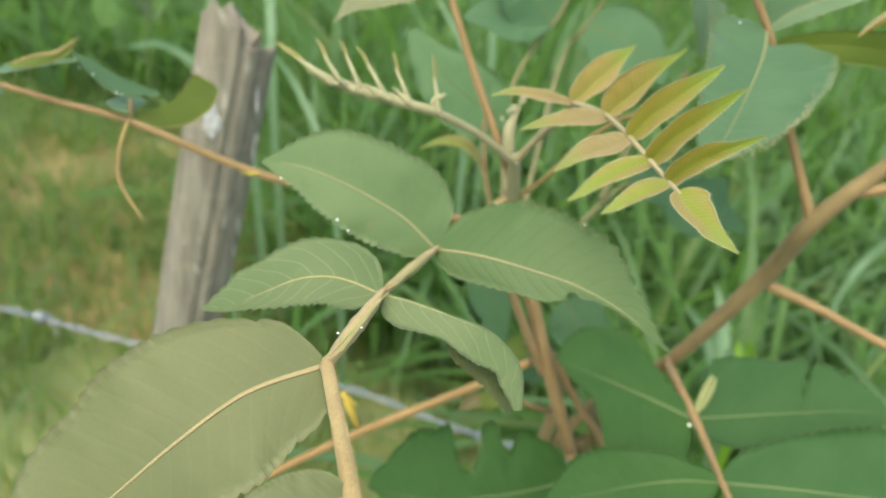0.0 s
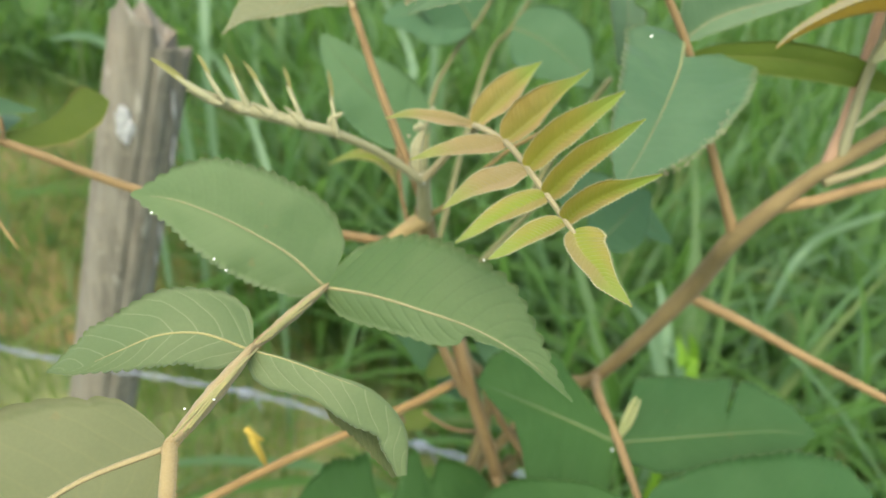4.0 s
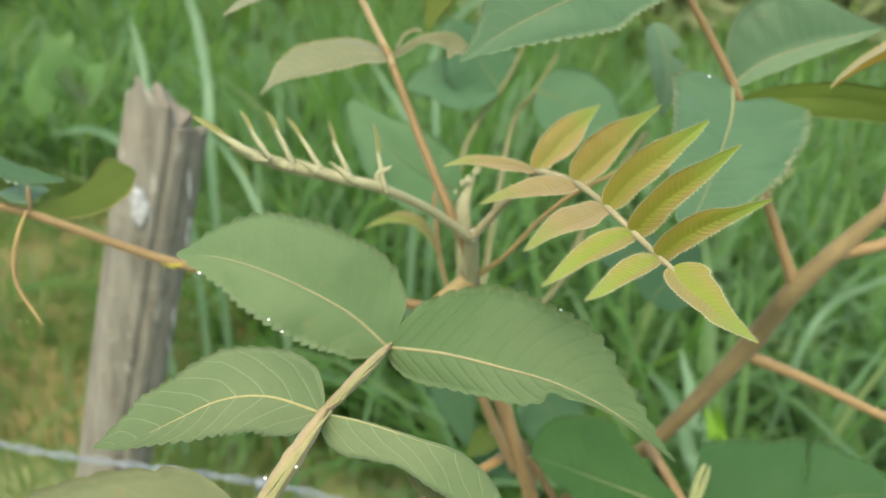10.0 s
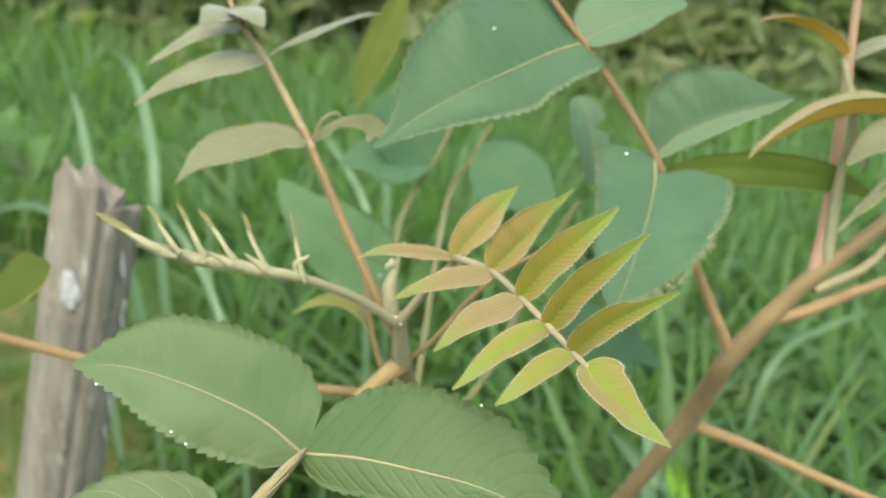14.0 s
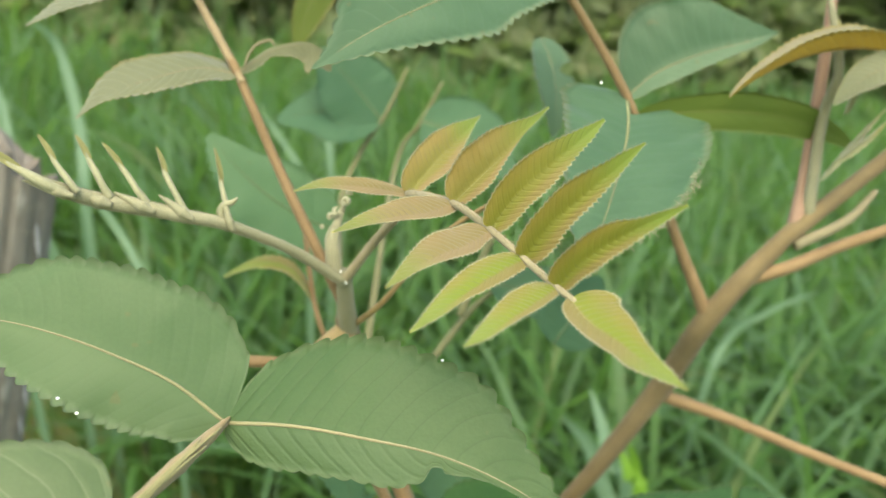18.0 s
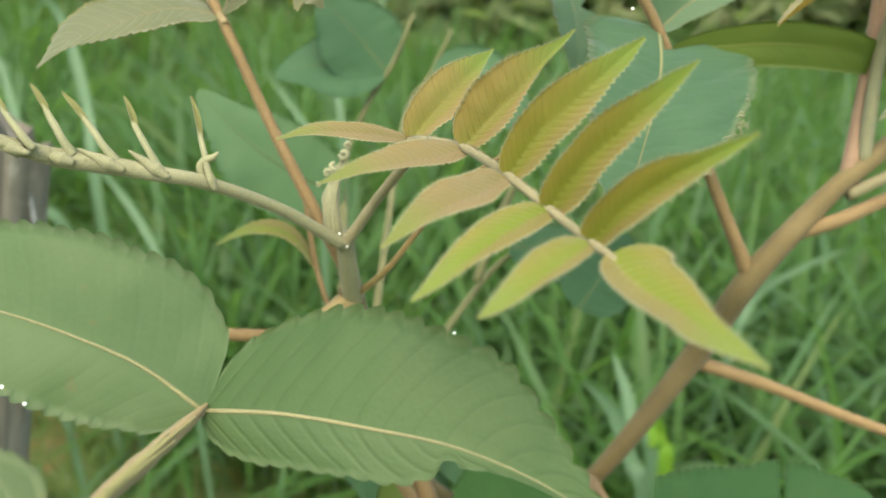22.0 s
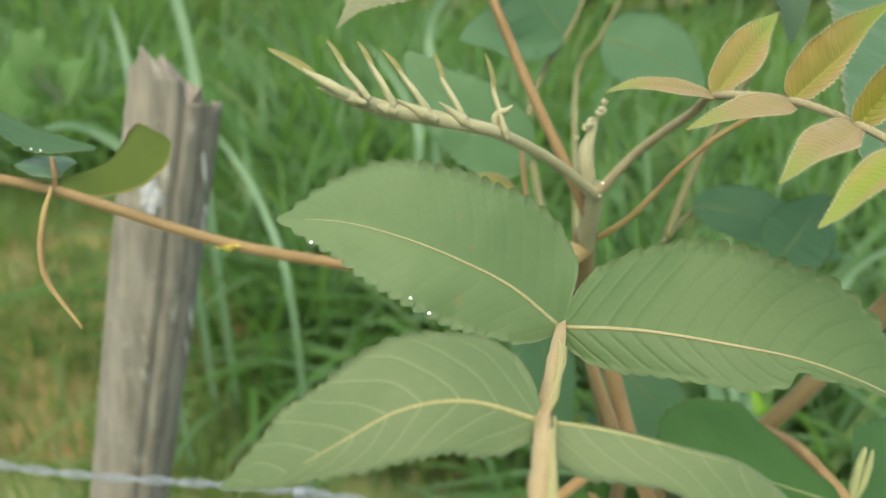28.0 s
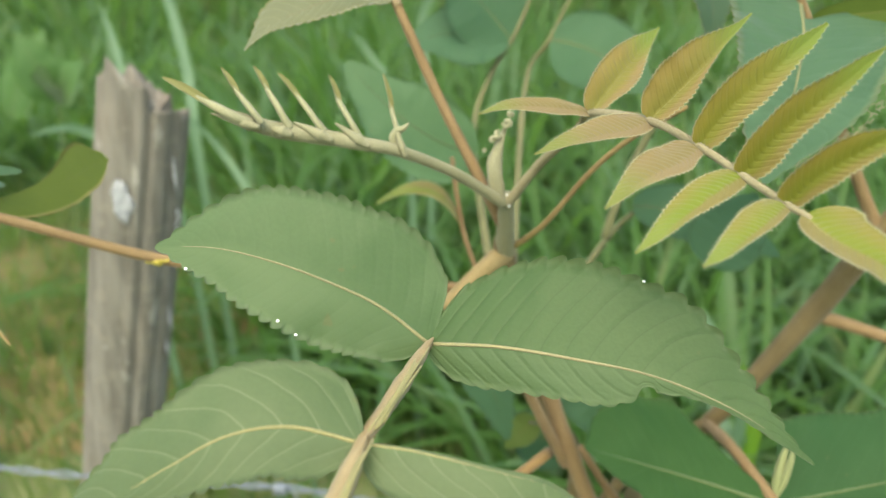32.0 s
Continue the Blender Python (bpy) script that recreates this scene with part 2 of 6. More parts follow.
EATEN_TOP = leaf_surface("eaten_leaf", (0.062, 0.084, 0.027), (0.094, 0.112, 0.040), (0.13, 0.13, 0.06), (0.14, 0.13, 0.06), veins=12.0, lines=0.3, glow=0.3, relief=0.5, sheen=0.1)
EATEN = kind(EATEN_TOP, EATEN_TOP, RIB_WARM)
WITHERED = kind(WITHERED_TOP, WITHERED_TOP, RIB_WARM)
OLIVE = kind(UNDER_OLIVE, UNDER_OLIVE, RIB_OLIVE)
OLIVE_GREEN_TOP = leaf_surface("olive_green_leaf", (0.135, 0.200, 0.040), (0.165, 0.225, 0.050), (0.15, 0.20, 0.06), (0.16, 0.20, 0.06), glow=0.5, through_colour=(0.16, 0.24, 0.03), relief=0.12, lines=0.08, sheen=0.0)
OLIVE_GREEN = kind(OLIVE_GREEN_TOP, OLIVE_GREEN_TOP, RIB_OLIVE)
YOUNG = kind(leaf_surface("young_orange_leaf", (0.190, 0.185, 0.034), (0.225, 0.198, 0.045), (0.155, 0.135, 0.030), (0.47, 0.47, 0.28), veins=19.0, lines=0.24, edge=(0.270, 0.200, 0.055), half=(0.265, 0.190, 0.085), half_at=(0.10, 0.36), glow=0.4, through_colour=(0.36, 0.32, 0.02), tip=(0.165, 0.235, 0.035), relief=0.5, sheen=0.25, rim=0.925), UNDER_YOUNG, RIB_YOUNG)
YOUNG_PINK = kind(leaf_surface("young_pink_leaf", (0.215, 0.175, 0.062), (0.250, 0.196, 0.078), (0.175, 0.135, 0.045), (0.47, 0.47, 0.28), veins=19.0, lines=0.26, edge=(0.265, 0.195, 0.085), half=(0.275, 0.205, 0.105), glow=0.4, through_colour=(0.36, 0.30, 0.04), tip=(0.185, 0.215, 0.05), relief=0.5, sheen=0.25, rim=0.925), UNDER_YOUNG, RIB_YOUNG)
YOUNG_LIME = kind(leaf_surface("young_lime_leaf", (0.165, 0.225, 0.018), (0.205, 0.235, 0.030), (0.140, 0.17, 0.025), (0.47, 0.47, 0.28), veins=19.0, lines=0.24, edge=(0.245, 0.210, 0.050), half=(0.235, 0.185, 0.068), glow=0.4, through_colour=(0.30, 0.36, 0.02), tip=(0.185, 0.235, 0.045), relief=0.5, sheen=0.25, rim=0.925), UNDER_YOUNG, RIB_YOUNG)
YOUNG_GOLD = kind(leaf_surface("young_golden_leaf", (0.155, 0.175, 0.016), (0.195, 0.188, 0.024), (0.13, 0.135, 0.02), (0.47, 0.47, 0.28), veins=19.0, lines=0.24, edge=(0.230, 0.190, 0.034), half=(0.240, 0.190, 0.068), half_at=(0.10, 0.36), glow=0.4, through_colour=(0.34, 0.32, 0.02), tip=(0.150, 0.220, 0.028), relief=0.5, sheen=0.25, rim=0.925), UNDER_YOUNG, RIB_YOUNG)
UNDER_PALE = leaf_surface("pale_underside", (0.24, 0.225, 0.055), (0.30, 0.265, 0.070), (0.30, 0.28, 0.11), (0.32, 0.30, 0.14), veins=20.0, lines=0.3, glow=0.4, through_colour=(0.34, 0.30, 0.03), relief=0.3)
PALE = kind(leaf_surface("pale_bronze_leaf", (0.148, 0.164, 0.084), (0.192, 0.202, 0.112), (0.25, 0.25, 0.14), (0.22, 0.21, 0.09), veins=14.0, lines=0.5, glow=0.4, through_colour=(0.26, 0.23, 0.05), relief=0.4, sheen=0.5, fine_line=0.86), UNDER_PALE, RIB_WARM)
BRONZE = kind(leaf_surface("bronze_leaf", (0.20, 0.21, 0.13), (0.27, 0.25, 0.155), (0.24, 0.23, 0.13), (0.28, 0.24, 0.08), veins=24.0, lines=0.3, glow=0.4, through_colour=(0.42, 0.28, 0.02), relief=0.3, sheen=0.5), UNDER_YOUNG, RIB_WARM)
FOLDED_TOP = leaf_surface("folded_leaf", (0.235, 0.250, 0.12), (0.32, 0.32, 0.165), (0.28, 0.28, 0.14), (0.33, 0.32, 0.17), veins=24.0, lines=0.2, glow=0.25, through_colour=(0.3, 0.3, 0.08), tip=(0.26, 0.23, 0.055), relief=0.4, sheen=0.6)
GOLD_TIP_TOP = leaf_surface("golden_tip", (0.170, 0.170, 0.052), (0.205, 0.195, 0.066), (0.160, 0.160, 0.055), (0.250, 0.240, 0.120), veins=16.0, lines=0.3, glow=0.3, through_colour=(0.276, 0.239, 0.028), relief=0.3, sheen=0.3)
GOLD_TIP = kind(GOLD_TIP_TOP, GOLD_TIP_TOP, RIB_YOUNG)
FOLDED = kind(FOLDED_TOP, FOLDED_TOP, RIB_YOUNG)
PETIOLE = fuzzy_stalk("orange_brown_stalk", (0.168, 0.108, 0.050), (0.220, 0.147, 0.071))
DULL = fuzzy_stalk("dull_stalk", (0.105, 0.110, 0.047), (0.142, 0.136, 0.060))
TAN = fuzzy_stalk("tan_stalk", (0.205, 0.147, 0.068), (0.262, 0.196, 0.094))
TAN_PALE = fuzzy_stalk("pale_tan_stalk", (0.22, 0.165, 0.090), (0.29, 0.225, 0.130))
PINK = fuzzy_stalk("pink_stalk", (0.235, 0.145, 0.095), (0.29, 0.185, 0.125))
YOUNG_STEM = fuzzy_stalk("young_stalk", (0.180, 0.155, 0.088), (0.240, 0.208, 0.125))
BUD = fuzzy_stalk("pale_bud_stalk", (0.170, 0.164, 0.094), (0.235, 0.223, 0.138))
BARK = fuzzy_stalk("velvet_bark", (0.125, 0.091, 0.042), (0.166, 0.122, 0.058), 0.8)
DRY = fuzzy_stalk("dry_stalk", (0.15, 0.095, 0.04), (0.24, 0.175, 0.07))
CURL = fuzzy_stalk("bud_wool", (0.225, 0.220, 0.130), (0.300, 0.290, 0.185))
PALE_WOOL = fuzzy_stalk("folded_leaf_wool", (0.190, 0.186, 0.104), (0.255, 0.245, 0.150))
ORANGE = fuzzy_stalk("orange_stalk", (0.205, 0.122, 0.046), (0.268, 0.166, 0.066))
SHOOT = fuzzy_stalk("yellow_green_shoot", (0.135, 0.165, 0.060), (0.190, 0.195, 0.095))
SCRAP = fuzzy_stalk("dried_scrap", (0.270, 0.180, 0.024), (0.360, 0.260, 0.045))
GALL = fuzzy_stalk("yellow_gall", (0.27, 0.215, 0.03), (0.36, 0.30, 0.06))


def water():
    mat, tree, shader = nodes_of("white_drop")
    shader.inputs["Base Color"].default_value = (0.86, 0.88, 0.85, 1)
    shader.inputs["Roughness"].default_value = 0.12
    shader.inputs["Subsurface Weight"].default_value = 0.0
    return mat


DROP = water()


def weathered_wood():
    mat, tree, shader = nodes_of("weathered_wood")
    coords = tree.nodes.new("ShaderNodeTexCoord").outputs["Object"]
    grain = noise_at(tree, 26.0, 6.0, coords, (3.0, 3.0, 0.5))
    fine = noise_at(tree, 90.0, 6.0, coords, (3.5, 3.5, 0.4))
    stains = noise_at(tree, 9.0, 3.0, coords, (1.0, 1.0, 0.5))
    colour = blend(tree, ramp(tree, grain, 0.3, 0.7), (0.112, 0.102, 0.086), (0.180, 0.168, 0.145))
    colour = blend(tree, ramp(tree, stains, 0.45, 0.7, 0.0, 0.7), colour, (0.19, 0.150, 0.112))
    colour = blend(tree, ramp(tree, fine, 0.58, 0.72, 0.0, 0.45), colour, (0.10, 0.085, 0.068))
    blotch = noise_at(tree, 55.0, 4.0, coords, (1.0, 1.0, 1.6))
    colour = blend(tree, ramp(tree, blotch, 0.52, 0.68, 0.0, 0.5), colour, (0.205, 0.185, 0.152))
    pale = ramp(tree, noise_at(tree, 30.0, 4.0, coords, (1.6, 1.6, 0.6)), 0.62, 0.70, 0.0, 0.5)
    colour = blend(tree, pale, colour, (0.36, 0.35, 0.32))
    tree.links.new(colour, shader.inputs["Base Color"])
    shader.inputs["Roughness"].default_value = 0.9
    tree.links.new(bump(tree, calc(tree, "ADD", grain, fine), 0.6, 0.003), shader.inputs["Normal"])
    return mat


def plain(name, low, high, rough, scale, metal=0.0, relief=0.3):
    mat, tree, shader = nodes_of(name)
    coarse, fine = noise_at(tree, scale, 4.0), noise_at(tree, scale * 9, 3.0)
    colour = blend(tree, ramp(tree, coarse, 0.3, 0.7), low, high)
    colour = blend(tree, calc(tree, "MULTIPLY", fine, 0.3), colour, tuple(x * 0.6 for x in low))
    tree.links.new(colour, shader.inputs["Base Color"])
    shader.inputs["Roughness"].default_value, shader.inputs["Metallic"].default_value = rough, metal
    tree.links.new(bump(tree, calc(tree, "ADD", coarse, fine), relief, 0.5 / scale), shader.inputs["Normal"])
    return mat


WOOD = weathered_wood()
LICHEN = plain("white_lichen", (0.27, 0.28, 0.30), (0.40, 0.41, 0.44), 0.95, 120.0)
STEEL = plain("galvanised_wire", (0.165, 0.192, 0.230), (0.270, 0.300, 0.350), 0.6, 160.0, 0.5)


def soil(name, low, high):
    mat, tree, shader = nodes_of(name)
    coords = tree.nodes.new("ShaderNodeTexCoord").outputs["Object"]
    broad, mid, fine = noise_at(tree, 1.3, 3.0, coords), noise_at(tree, 9.0, 5.0, coords), noise_at(tree, 70.0, 5.0, coords)
    colour = blend(tree, ramp(tree, mid, 0.35, 0.65), low, high)
    colour = blend(tree, ramp(tree, broad, 0.52, 0.72, 0.0, 0.8), colour, blend(tree, ramp(tree, fine, 0.3, 0.7), (0.17, 0.15, 0.06), (0.25, 0.20, 0.09)))
    tree.links.new(colour, shader.inputs["Base Color"])
    shader.inputs["Roughness"].default_value = 0.95
    tree.links.new(bump(tree, calc(tree, "ADD", mid, fine), 0.8, 0.02), shader.inputs["Normal"])
    return mat


def blades(name, low, high, dry, glow=0.35, pale=(0.118, 0.210, 0.108)):
    mat, tree, shader = nodes_of(name)
    geometry = tree.nodes.new("ShaderNodeNewGeometry")
    chance = geometry.outputs["Random Per Island"]
    uv = tree.nodes.new("ShaderNodeUVMap")
    uv.uv_map = "blade"
    parts = tree.nodes.new("ShaderNodeSeparateXYZ")
    tree.links.new(uv.outputs[0], parts.inputs[0])
    colour = blend(tree, ramp(tree, chance, 0.0, 0.60), low, high)
    colour = blend(tree, ramp(tree, chance, 0.60, 0.72), colour, pale)
    colour = blend(tree, ramp(tree, chance, 0.93, 0.97), colour, dry)
    rib = calc(tree, "ABSOLUTE", calc(tree, "MULTIPLY_ADD", parts.outputs[1], 2.0, -1.0))
    colour = blend(tree, ramp(tree, rib, 0.16, 0.04, 0.0, 0.5), colour, tuple(min(1.0, x * 1.4 + 0.02) for x in high))
    colour = blend(tree, ramp(tree, noise_at(tree, 25.0), 0.55, 0.75, 0.0, 0.3), colour, dry)
    tree.links.new(colour, shader.inputs["Base Color"])
    shader.inputs["Roughness"].default_value = 0.45
    shader.inputs["Specular IOR Level"].default_value = 0.22
    lucent = tree.nodes.new("ShaderNodeBsdfTranslucent")
    tree.links.new(blend(tree, 0.5, colour, (0.16, 0.30, 0.03)), lucent.inputs[0])
    mix = tree.nodes.new("ShaderNodeMixShader")
    mix.inputs[0].default_value = glow
    tree.links.new(shader.outputs[0], mix.inputs[1])
    tree.links.new(lucent.outputs[0], mix.inputs[2])
    tree.links.new(mix.outputs[0], tree.nodes["Material Output"].inputs[0])
    return mat


SOIL = soil("soil_and_thatch", (0.140, 0.172, 0.072), (0.182, 0.206, 0.090))
OCHRE = soil("bare_ochre_soil", (0.170, 0.135, 0.058), (0.26, 0.19, 0.088))
GRASS = blades("tall_grass", (0.075, 0.161, 0.046), (0.086, 0.180, 0.053), (0.15, 0.20, 0.08), 0.56)
GRASS_SHORT = blades("short_grass", (0.090, 0.166, 0.042), (0.145, 0.202, 0.060), (0.28, 0.23, 0.095), 0.58)
BUSH = blades("bush_leaves", (0.205, 0.245, 0.125), (0.225, 0.265, 0.138), (0.24, 0.25, 0.13), 0.6, (0.19, 0.22, 0.115))

VELVETY = (PETIOLE, TAN, TAN_PALE, PINK, YOUNG_STEM, BUD, BARK)

# ---- mesh helpers ----
ORIGIN = {}


def put(name, mesh, materials, parent, origin, label=""):
    """Links a mesh whose vertices are relative to origin, as a part of parent."""
    ob = new(name, mesh)
    for m in materials:
        mesh.materials.append(m)
    base = ORIGIN.get(parent.name, Vector((0, 0, 0))) if parent else Vector((0, 0, 0))
    ob.location = Vector(origin) - base
    ob.parent = parent
    ORIGIN[ob.name] = Vector(origin)
    if label:
        tagged(ob, label)
    return ob


def smooth_path(points, steps):
    """A Catmull-Rom line through the points."""
    pts = [Vector(p) for p in points]
    pts = [pts[0] * 2 - pts[1]] + pts + [pts[-1] * 2 - pts[-2]]
    line = []
    for i in range(1, len(pts) - 2):
        a, b, c, d = pts[i - 1:i + 3]
        for k in range(steps):
            t = k / steps
            line.append(0.5 * ((2 * b) + (c - a) * t + (2 * a - 5 * b + 4 * c - d) * t * t + (3 * b - a - 3 * c + d) * t ** 3))
    line.append(pts[-2])
    return line


def tube_mesh(name, points, radii, sides=12, steps=8, rough=0.06, flat=1.0, seed=0):
    line = smooth_path(points, steps)
    count = len(line)
    origin = line[0].copy()
    verts, faces = [], []
    up = Vector((0.3, 0.2, 1)).normalized()
    for i, p in enumerate(line):
        way = (line[min(i + 1, count - 1)] - line[max(i - 1, 0)]).normalized()
        side = way.cross(up)
        side = side.normalized() if side.length > 1e-4 else Vector((1, 0, 0))
        up = side.cross(way).normalized()
        t = i / (count - 1) * (len(radii) - 1)
        k = min(int(t), len(radii) - 2)
        r = radii[k] + (radii[k + 1] - radii[k]) * (t - k)
        for j in range(sides):
            a = 2 * math.pi * j / sides
            n = noise.noise(Vector((p.x * 160 + seed, p.y * 160 + math.cos(a) * 1.4, p.z * 160 + math.sin(a) * 1.4)))
            q = r * (1 + rough * n)
            verts.append(p - origin + side * math.cos(a) * q + up * math.sin(a) * q * flat)
    for i in range(count - 1):
        for j in range(sides):
            a, b = i * sides + j, i * sides + (j + 1) % sides
            faces.append((a, b, b + sides, a + sides))
    ends = len(verts)
    verts += [line[0] - origin, line[-1] - origin + (line[-1] - line[-2]).normalized() * radii[-1]]
    for j in range(sides):
        faces.append((ends, (j + 1) % sides, j))
        last = (count - 1) * sides
        faces.append((ends + 1, last + j, last + (j + 1) % sides))
    mesh = bpy.data.meshes.new(name)
    mesh.from_pydata([tuple(v) for v in verts], [], faces)
    mesh.polygons.foreach_set("use_smooth", [True] * len(faces))
    return mesh, origin


def velvet(mesh, points, origin, radii, seed, thick=2.2, size=0.0010):
    """Adds the short hairs of a velvety stalk, each a thin spike, to the stalk's own mesh."""
    rng = random.Random(seed)
    line = smooth_path(points, 8)
    verts, faces = [tuple(v.co) for v in mesh.vertices], [tuple(p.vertices) for p in mesh.polygons]
    count = len(line) - 1
    for i in range(count):
        a, b = line[i], line[i + 1]
        run = (b - a).length
        if run < 1e-6:
            continue
        way = (b - a) / run
        side = way.cross(Vector((0.3, 0.2, 1))).normalized()
        up = side.cross(way)
        t = i / count * (len(radii) - 1)
        k = min(int(t), len(radii) - 2)
        r = radii[k] + (radii[k + 1] - radii[k]) * (t - k)
        for _ in range(min(400, int(run * 6.28 * r * 1e6 * thick))):
            turn = rng.uniform(0, 6.283)
            out = side * math.cos(turn) + up * math.sin(turn)
            p = a + way * rng.uniform(0, run) - origin + out * r * 0.96
            q = (out + way * rng.uniform(-0.7, 0.9) + out.cross(way) * rng.uniform(-0.6, 0.6)).normalized() * size * rng.uniform(0.4, 1.1)
            w = (out.cross(way) + way) * 0.00006
            n = len(verts)
            verts += [tuple(p - w), tuple(p + w), tuple(p + q)]
            faces.append((n, n + 1, n + 2))
    made = bpy.data.meshes.new(mesh.name)
    made.from_pydata(verts, [], faces)
    made.polygons.foreach_set("use_smooth", [True] * len(faces))
    return made


def stem(name, parent, material, points, radii, label="", sides=12):
    mesh, origin = tube_mesh(name, points, radii, sides, seed=len(ORIGIN))
    if material in VELVETY:
        mesh = velvet(mesh, points, origin, radii, len(ORIGIN))
    return put(name, mesh, [material], parent, origin, label)


def leaflet(parent, base, tip, width, normal, look_of, arch=0.05, fold=8.0, bend=0.0, teeth=20, bites=(), ragged=0.0, blunt=0.0, thick=0.00025, lop=0.0, saw_size=1.0, tail=0.0, flip=False, rib=0.016, label="", line=None, left=None, right=None, slant=(0.0, 0.0), crinkle=1.0, fringe=0.0):
    """One toothed leaflet with an upper and a lower face and a raised middle rib. line: the rib's course where it bends; left, right: half widths at even steps along it."""
    seed = len(ORIGIN) * 7.3
    course = [p - Vector(line[0]) for p in smooth_path(line, 12)] if line else None
    if line:
        base, tip = line[0], line[-1]
    base, tip, normal = Vector(base), Vector(tip), Vector(normal).normalized()
    along = tip - base
    length = along.length
    along.normalize()
    side = normal.cross(along).normalized()
    normal = along.cross(side).normalized()
    rows, half = teeth * 4, 6
    folds = fold if isinstance(fold, tuple) else (fold, fold)
    lifts = [math.tan(radians(f)) for f in folds]
    saws = saw_size if isinstance(saw_size, tuple) else (saw_size, saw_size)

    def spine(s):
        if course:
            t = s * (len(course) - 1)
            k = min(int(t), len(course) - 2)
            return course[k].lerp(course[k + 1], t - k)
        swell = 4 * s * (1 - s) * (1 - 0.25 * (s - 0.5))
        return along * (s * length) + (normal * arch + side * bend) * (length * swell) - normal * (arch * length * 0.5 * max(0.0, s - 0.7) ** 1.5)

    def girth(s):
        if tail:
            return (s ** 0.52) * ((1 - s) ** 0.92) / 0.389 * (1.0 - tail * math.sin(math.pi * max(0.0, s - 0.5) / 0.5))
        if blunt > 0.5:
            return (s ** 0.75) * ((1 - s) ** 0.35) / 0.69
        body = (s ** 0.44) * ((1 - s) ** (0.80 - 0.4 * blunt)) / 0.472
        return min(1.0, body) if blunt else body * (1.0 if s < 0.62 else 1.0 - 0.14 * math.sin(math.pi * (s - 0.62) / 0.38))

    def reach_of(widths, s):
        t = s * (len(widths) - 1)
        k = min(int(t), len(widths) - 2)
        f = t - k
        if k == 0:
            return widths[0] + (widths[1] - widths[0]) * math.sin(f * math.pi / 2) ** 0.7
        a, b, c, d = widths[k - 1], widths[k], widths[k + 1], widths[min(k + 2, len(widths) - 1)]
        return max(0.0001, 0.5 * (2 * b + (c - a) * f + (2 * a - 5 * b + 4 * c - d) * f * f + (3 * b - a - 3 * c + d) * f ** 3))

    verts, uvs = [], []
    for layer in (0, 1):
        for i in range(rows + 1):
            s = 0.004 + 0.992 * i / rows
            here = spine(s)
            way = (spine(min(1, s + 0.01)) - spine(max(0, s - 0.01))).normalized()
            out = (side - way * side.dot(way)).normalized()
            up = way.cross(out).normalized()
            w = width * 0.5 * girth(s)
            saw = (0.0, 0.62, 1.0, 0.78)[i % 4]
            for j in range(-half, half + 1):
                v = j / half
                sign = 1 if v >= 0 else -1
                if course:
                    w = reach_of(left if sign > 0 else right, s)
                lift = lifts[0] if v >= 0 else lifts[1]
                shrink = 1 / math.sqrt(1 + lift * lift)
                reach = 1.0
                for where, which, deep, span in bites:
                    if which == sign:
                        reach -= deep * math.exp(-((s - where) / span) ** 4)
                reach += 0.035 * noise.noise(Vector((s * 7 + seed, sign * 3.0, 2.0)))
                if ragged:
                    reach += ragged * noise.noise(Vector((s * 9 + seed, sign * 5.0, 0.0)))
                edge = abs(v) ** 6
                tooth = edge * (saw - 0.45) * min(length / teeth * 0.26, 0.16 * w + 1e-5) * saws[0 if sign > 0 else 1] * (1 + 0.7 * sign * lop)
                x = v * w * max(0.08, reach) * shrink * (1 + sign * lop) + sign * tooth
                ridge = math.sin(2 * math.pi * (s * teeth * 0.8 - abs(v) * 1.8)) * 0.006 * crinkle * w * (1 - abs(v)) * min(1.0, abs(v) * 4)
                wave = (noise.noise(Vector((s * 3.5 + seed, v * 1.2, 3.0))) * 0.11 + noise.noise(Vector((s * 11 + seed, v * 2.0, 8.0))) * 0.05) * w * abs(v)
                cup = -0.05 * w * v * v
                z = abs(x) * lift + ridge + wave + cup - layer * thick
                p = here + out * x + up * z + way * (edge * saw * length / teeth * 0.16 * saws[0 if sign > 0 else 1] - slant[0 if sign > 0 else 1] * abs(x))
                if j == 0:
                    p -= up * 0.012 * w
                verts.append(p)
                uvs.append((s, 0.5 + 0.5 * v * (-1 if flip else 1)))
    cols = 2 * half + 1
    total = (rows + 1) * cols
    faces, slots = [], []
    for layer in (0, 1):
        for i in range(rows):
            for j in range(cols - 1):
                a = layer * total + i * cols + j
                quad = (a, a + 1, a + 1 + cols, a + cols)
                faces.append(quad[::-1] if layer == 0 else quad)
                slots.append(layer)
    for i in range(rows):
        for j in (0, cols - 1):
            a, b = i * cols + j, i * cols + j + cols
            faces.append((a, b, b + total, a + total) if j == 0 else (b, a, a + total, b + total))
            slots.append(1)
    # the middle rib, round and tapering, sunk into the blade
    ring, ribs = 6, 26
    start = len(verts)
    thickness = max(0.00018, rib * (max(left) + max(right) if course else width))
    for i in range(ribs + 1):
        s = 0.97 * i / ribs
        here = spine(s)
        way = (spine(min(1, s + 0.01)) - spine(max(0, s - 0.01))).normalized()
        out = (side - way * side.dot(way)).normalized()
        up = way.cross(out).normalized()
        r = thickness * (1 - 0.86 * s ** 0.8)
        for j in range(ring):
            a = 2 * math.pi * j / ring
            verts.append(here + out * math.cos(a) * r + up * (math.sin(a) * r * 0.55 - thick * 0.5))
            uvs.append((s, 0.5))
    for i in range(ribs):
        for j in range(ring):
            a, b = start + i * ring + j, start + i * ring + (j + 1) % ring
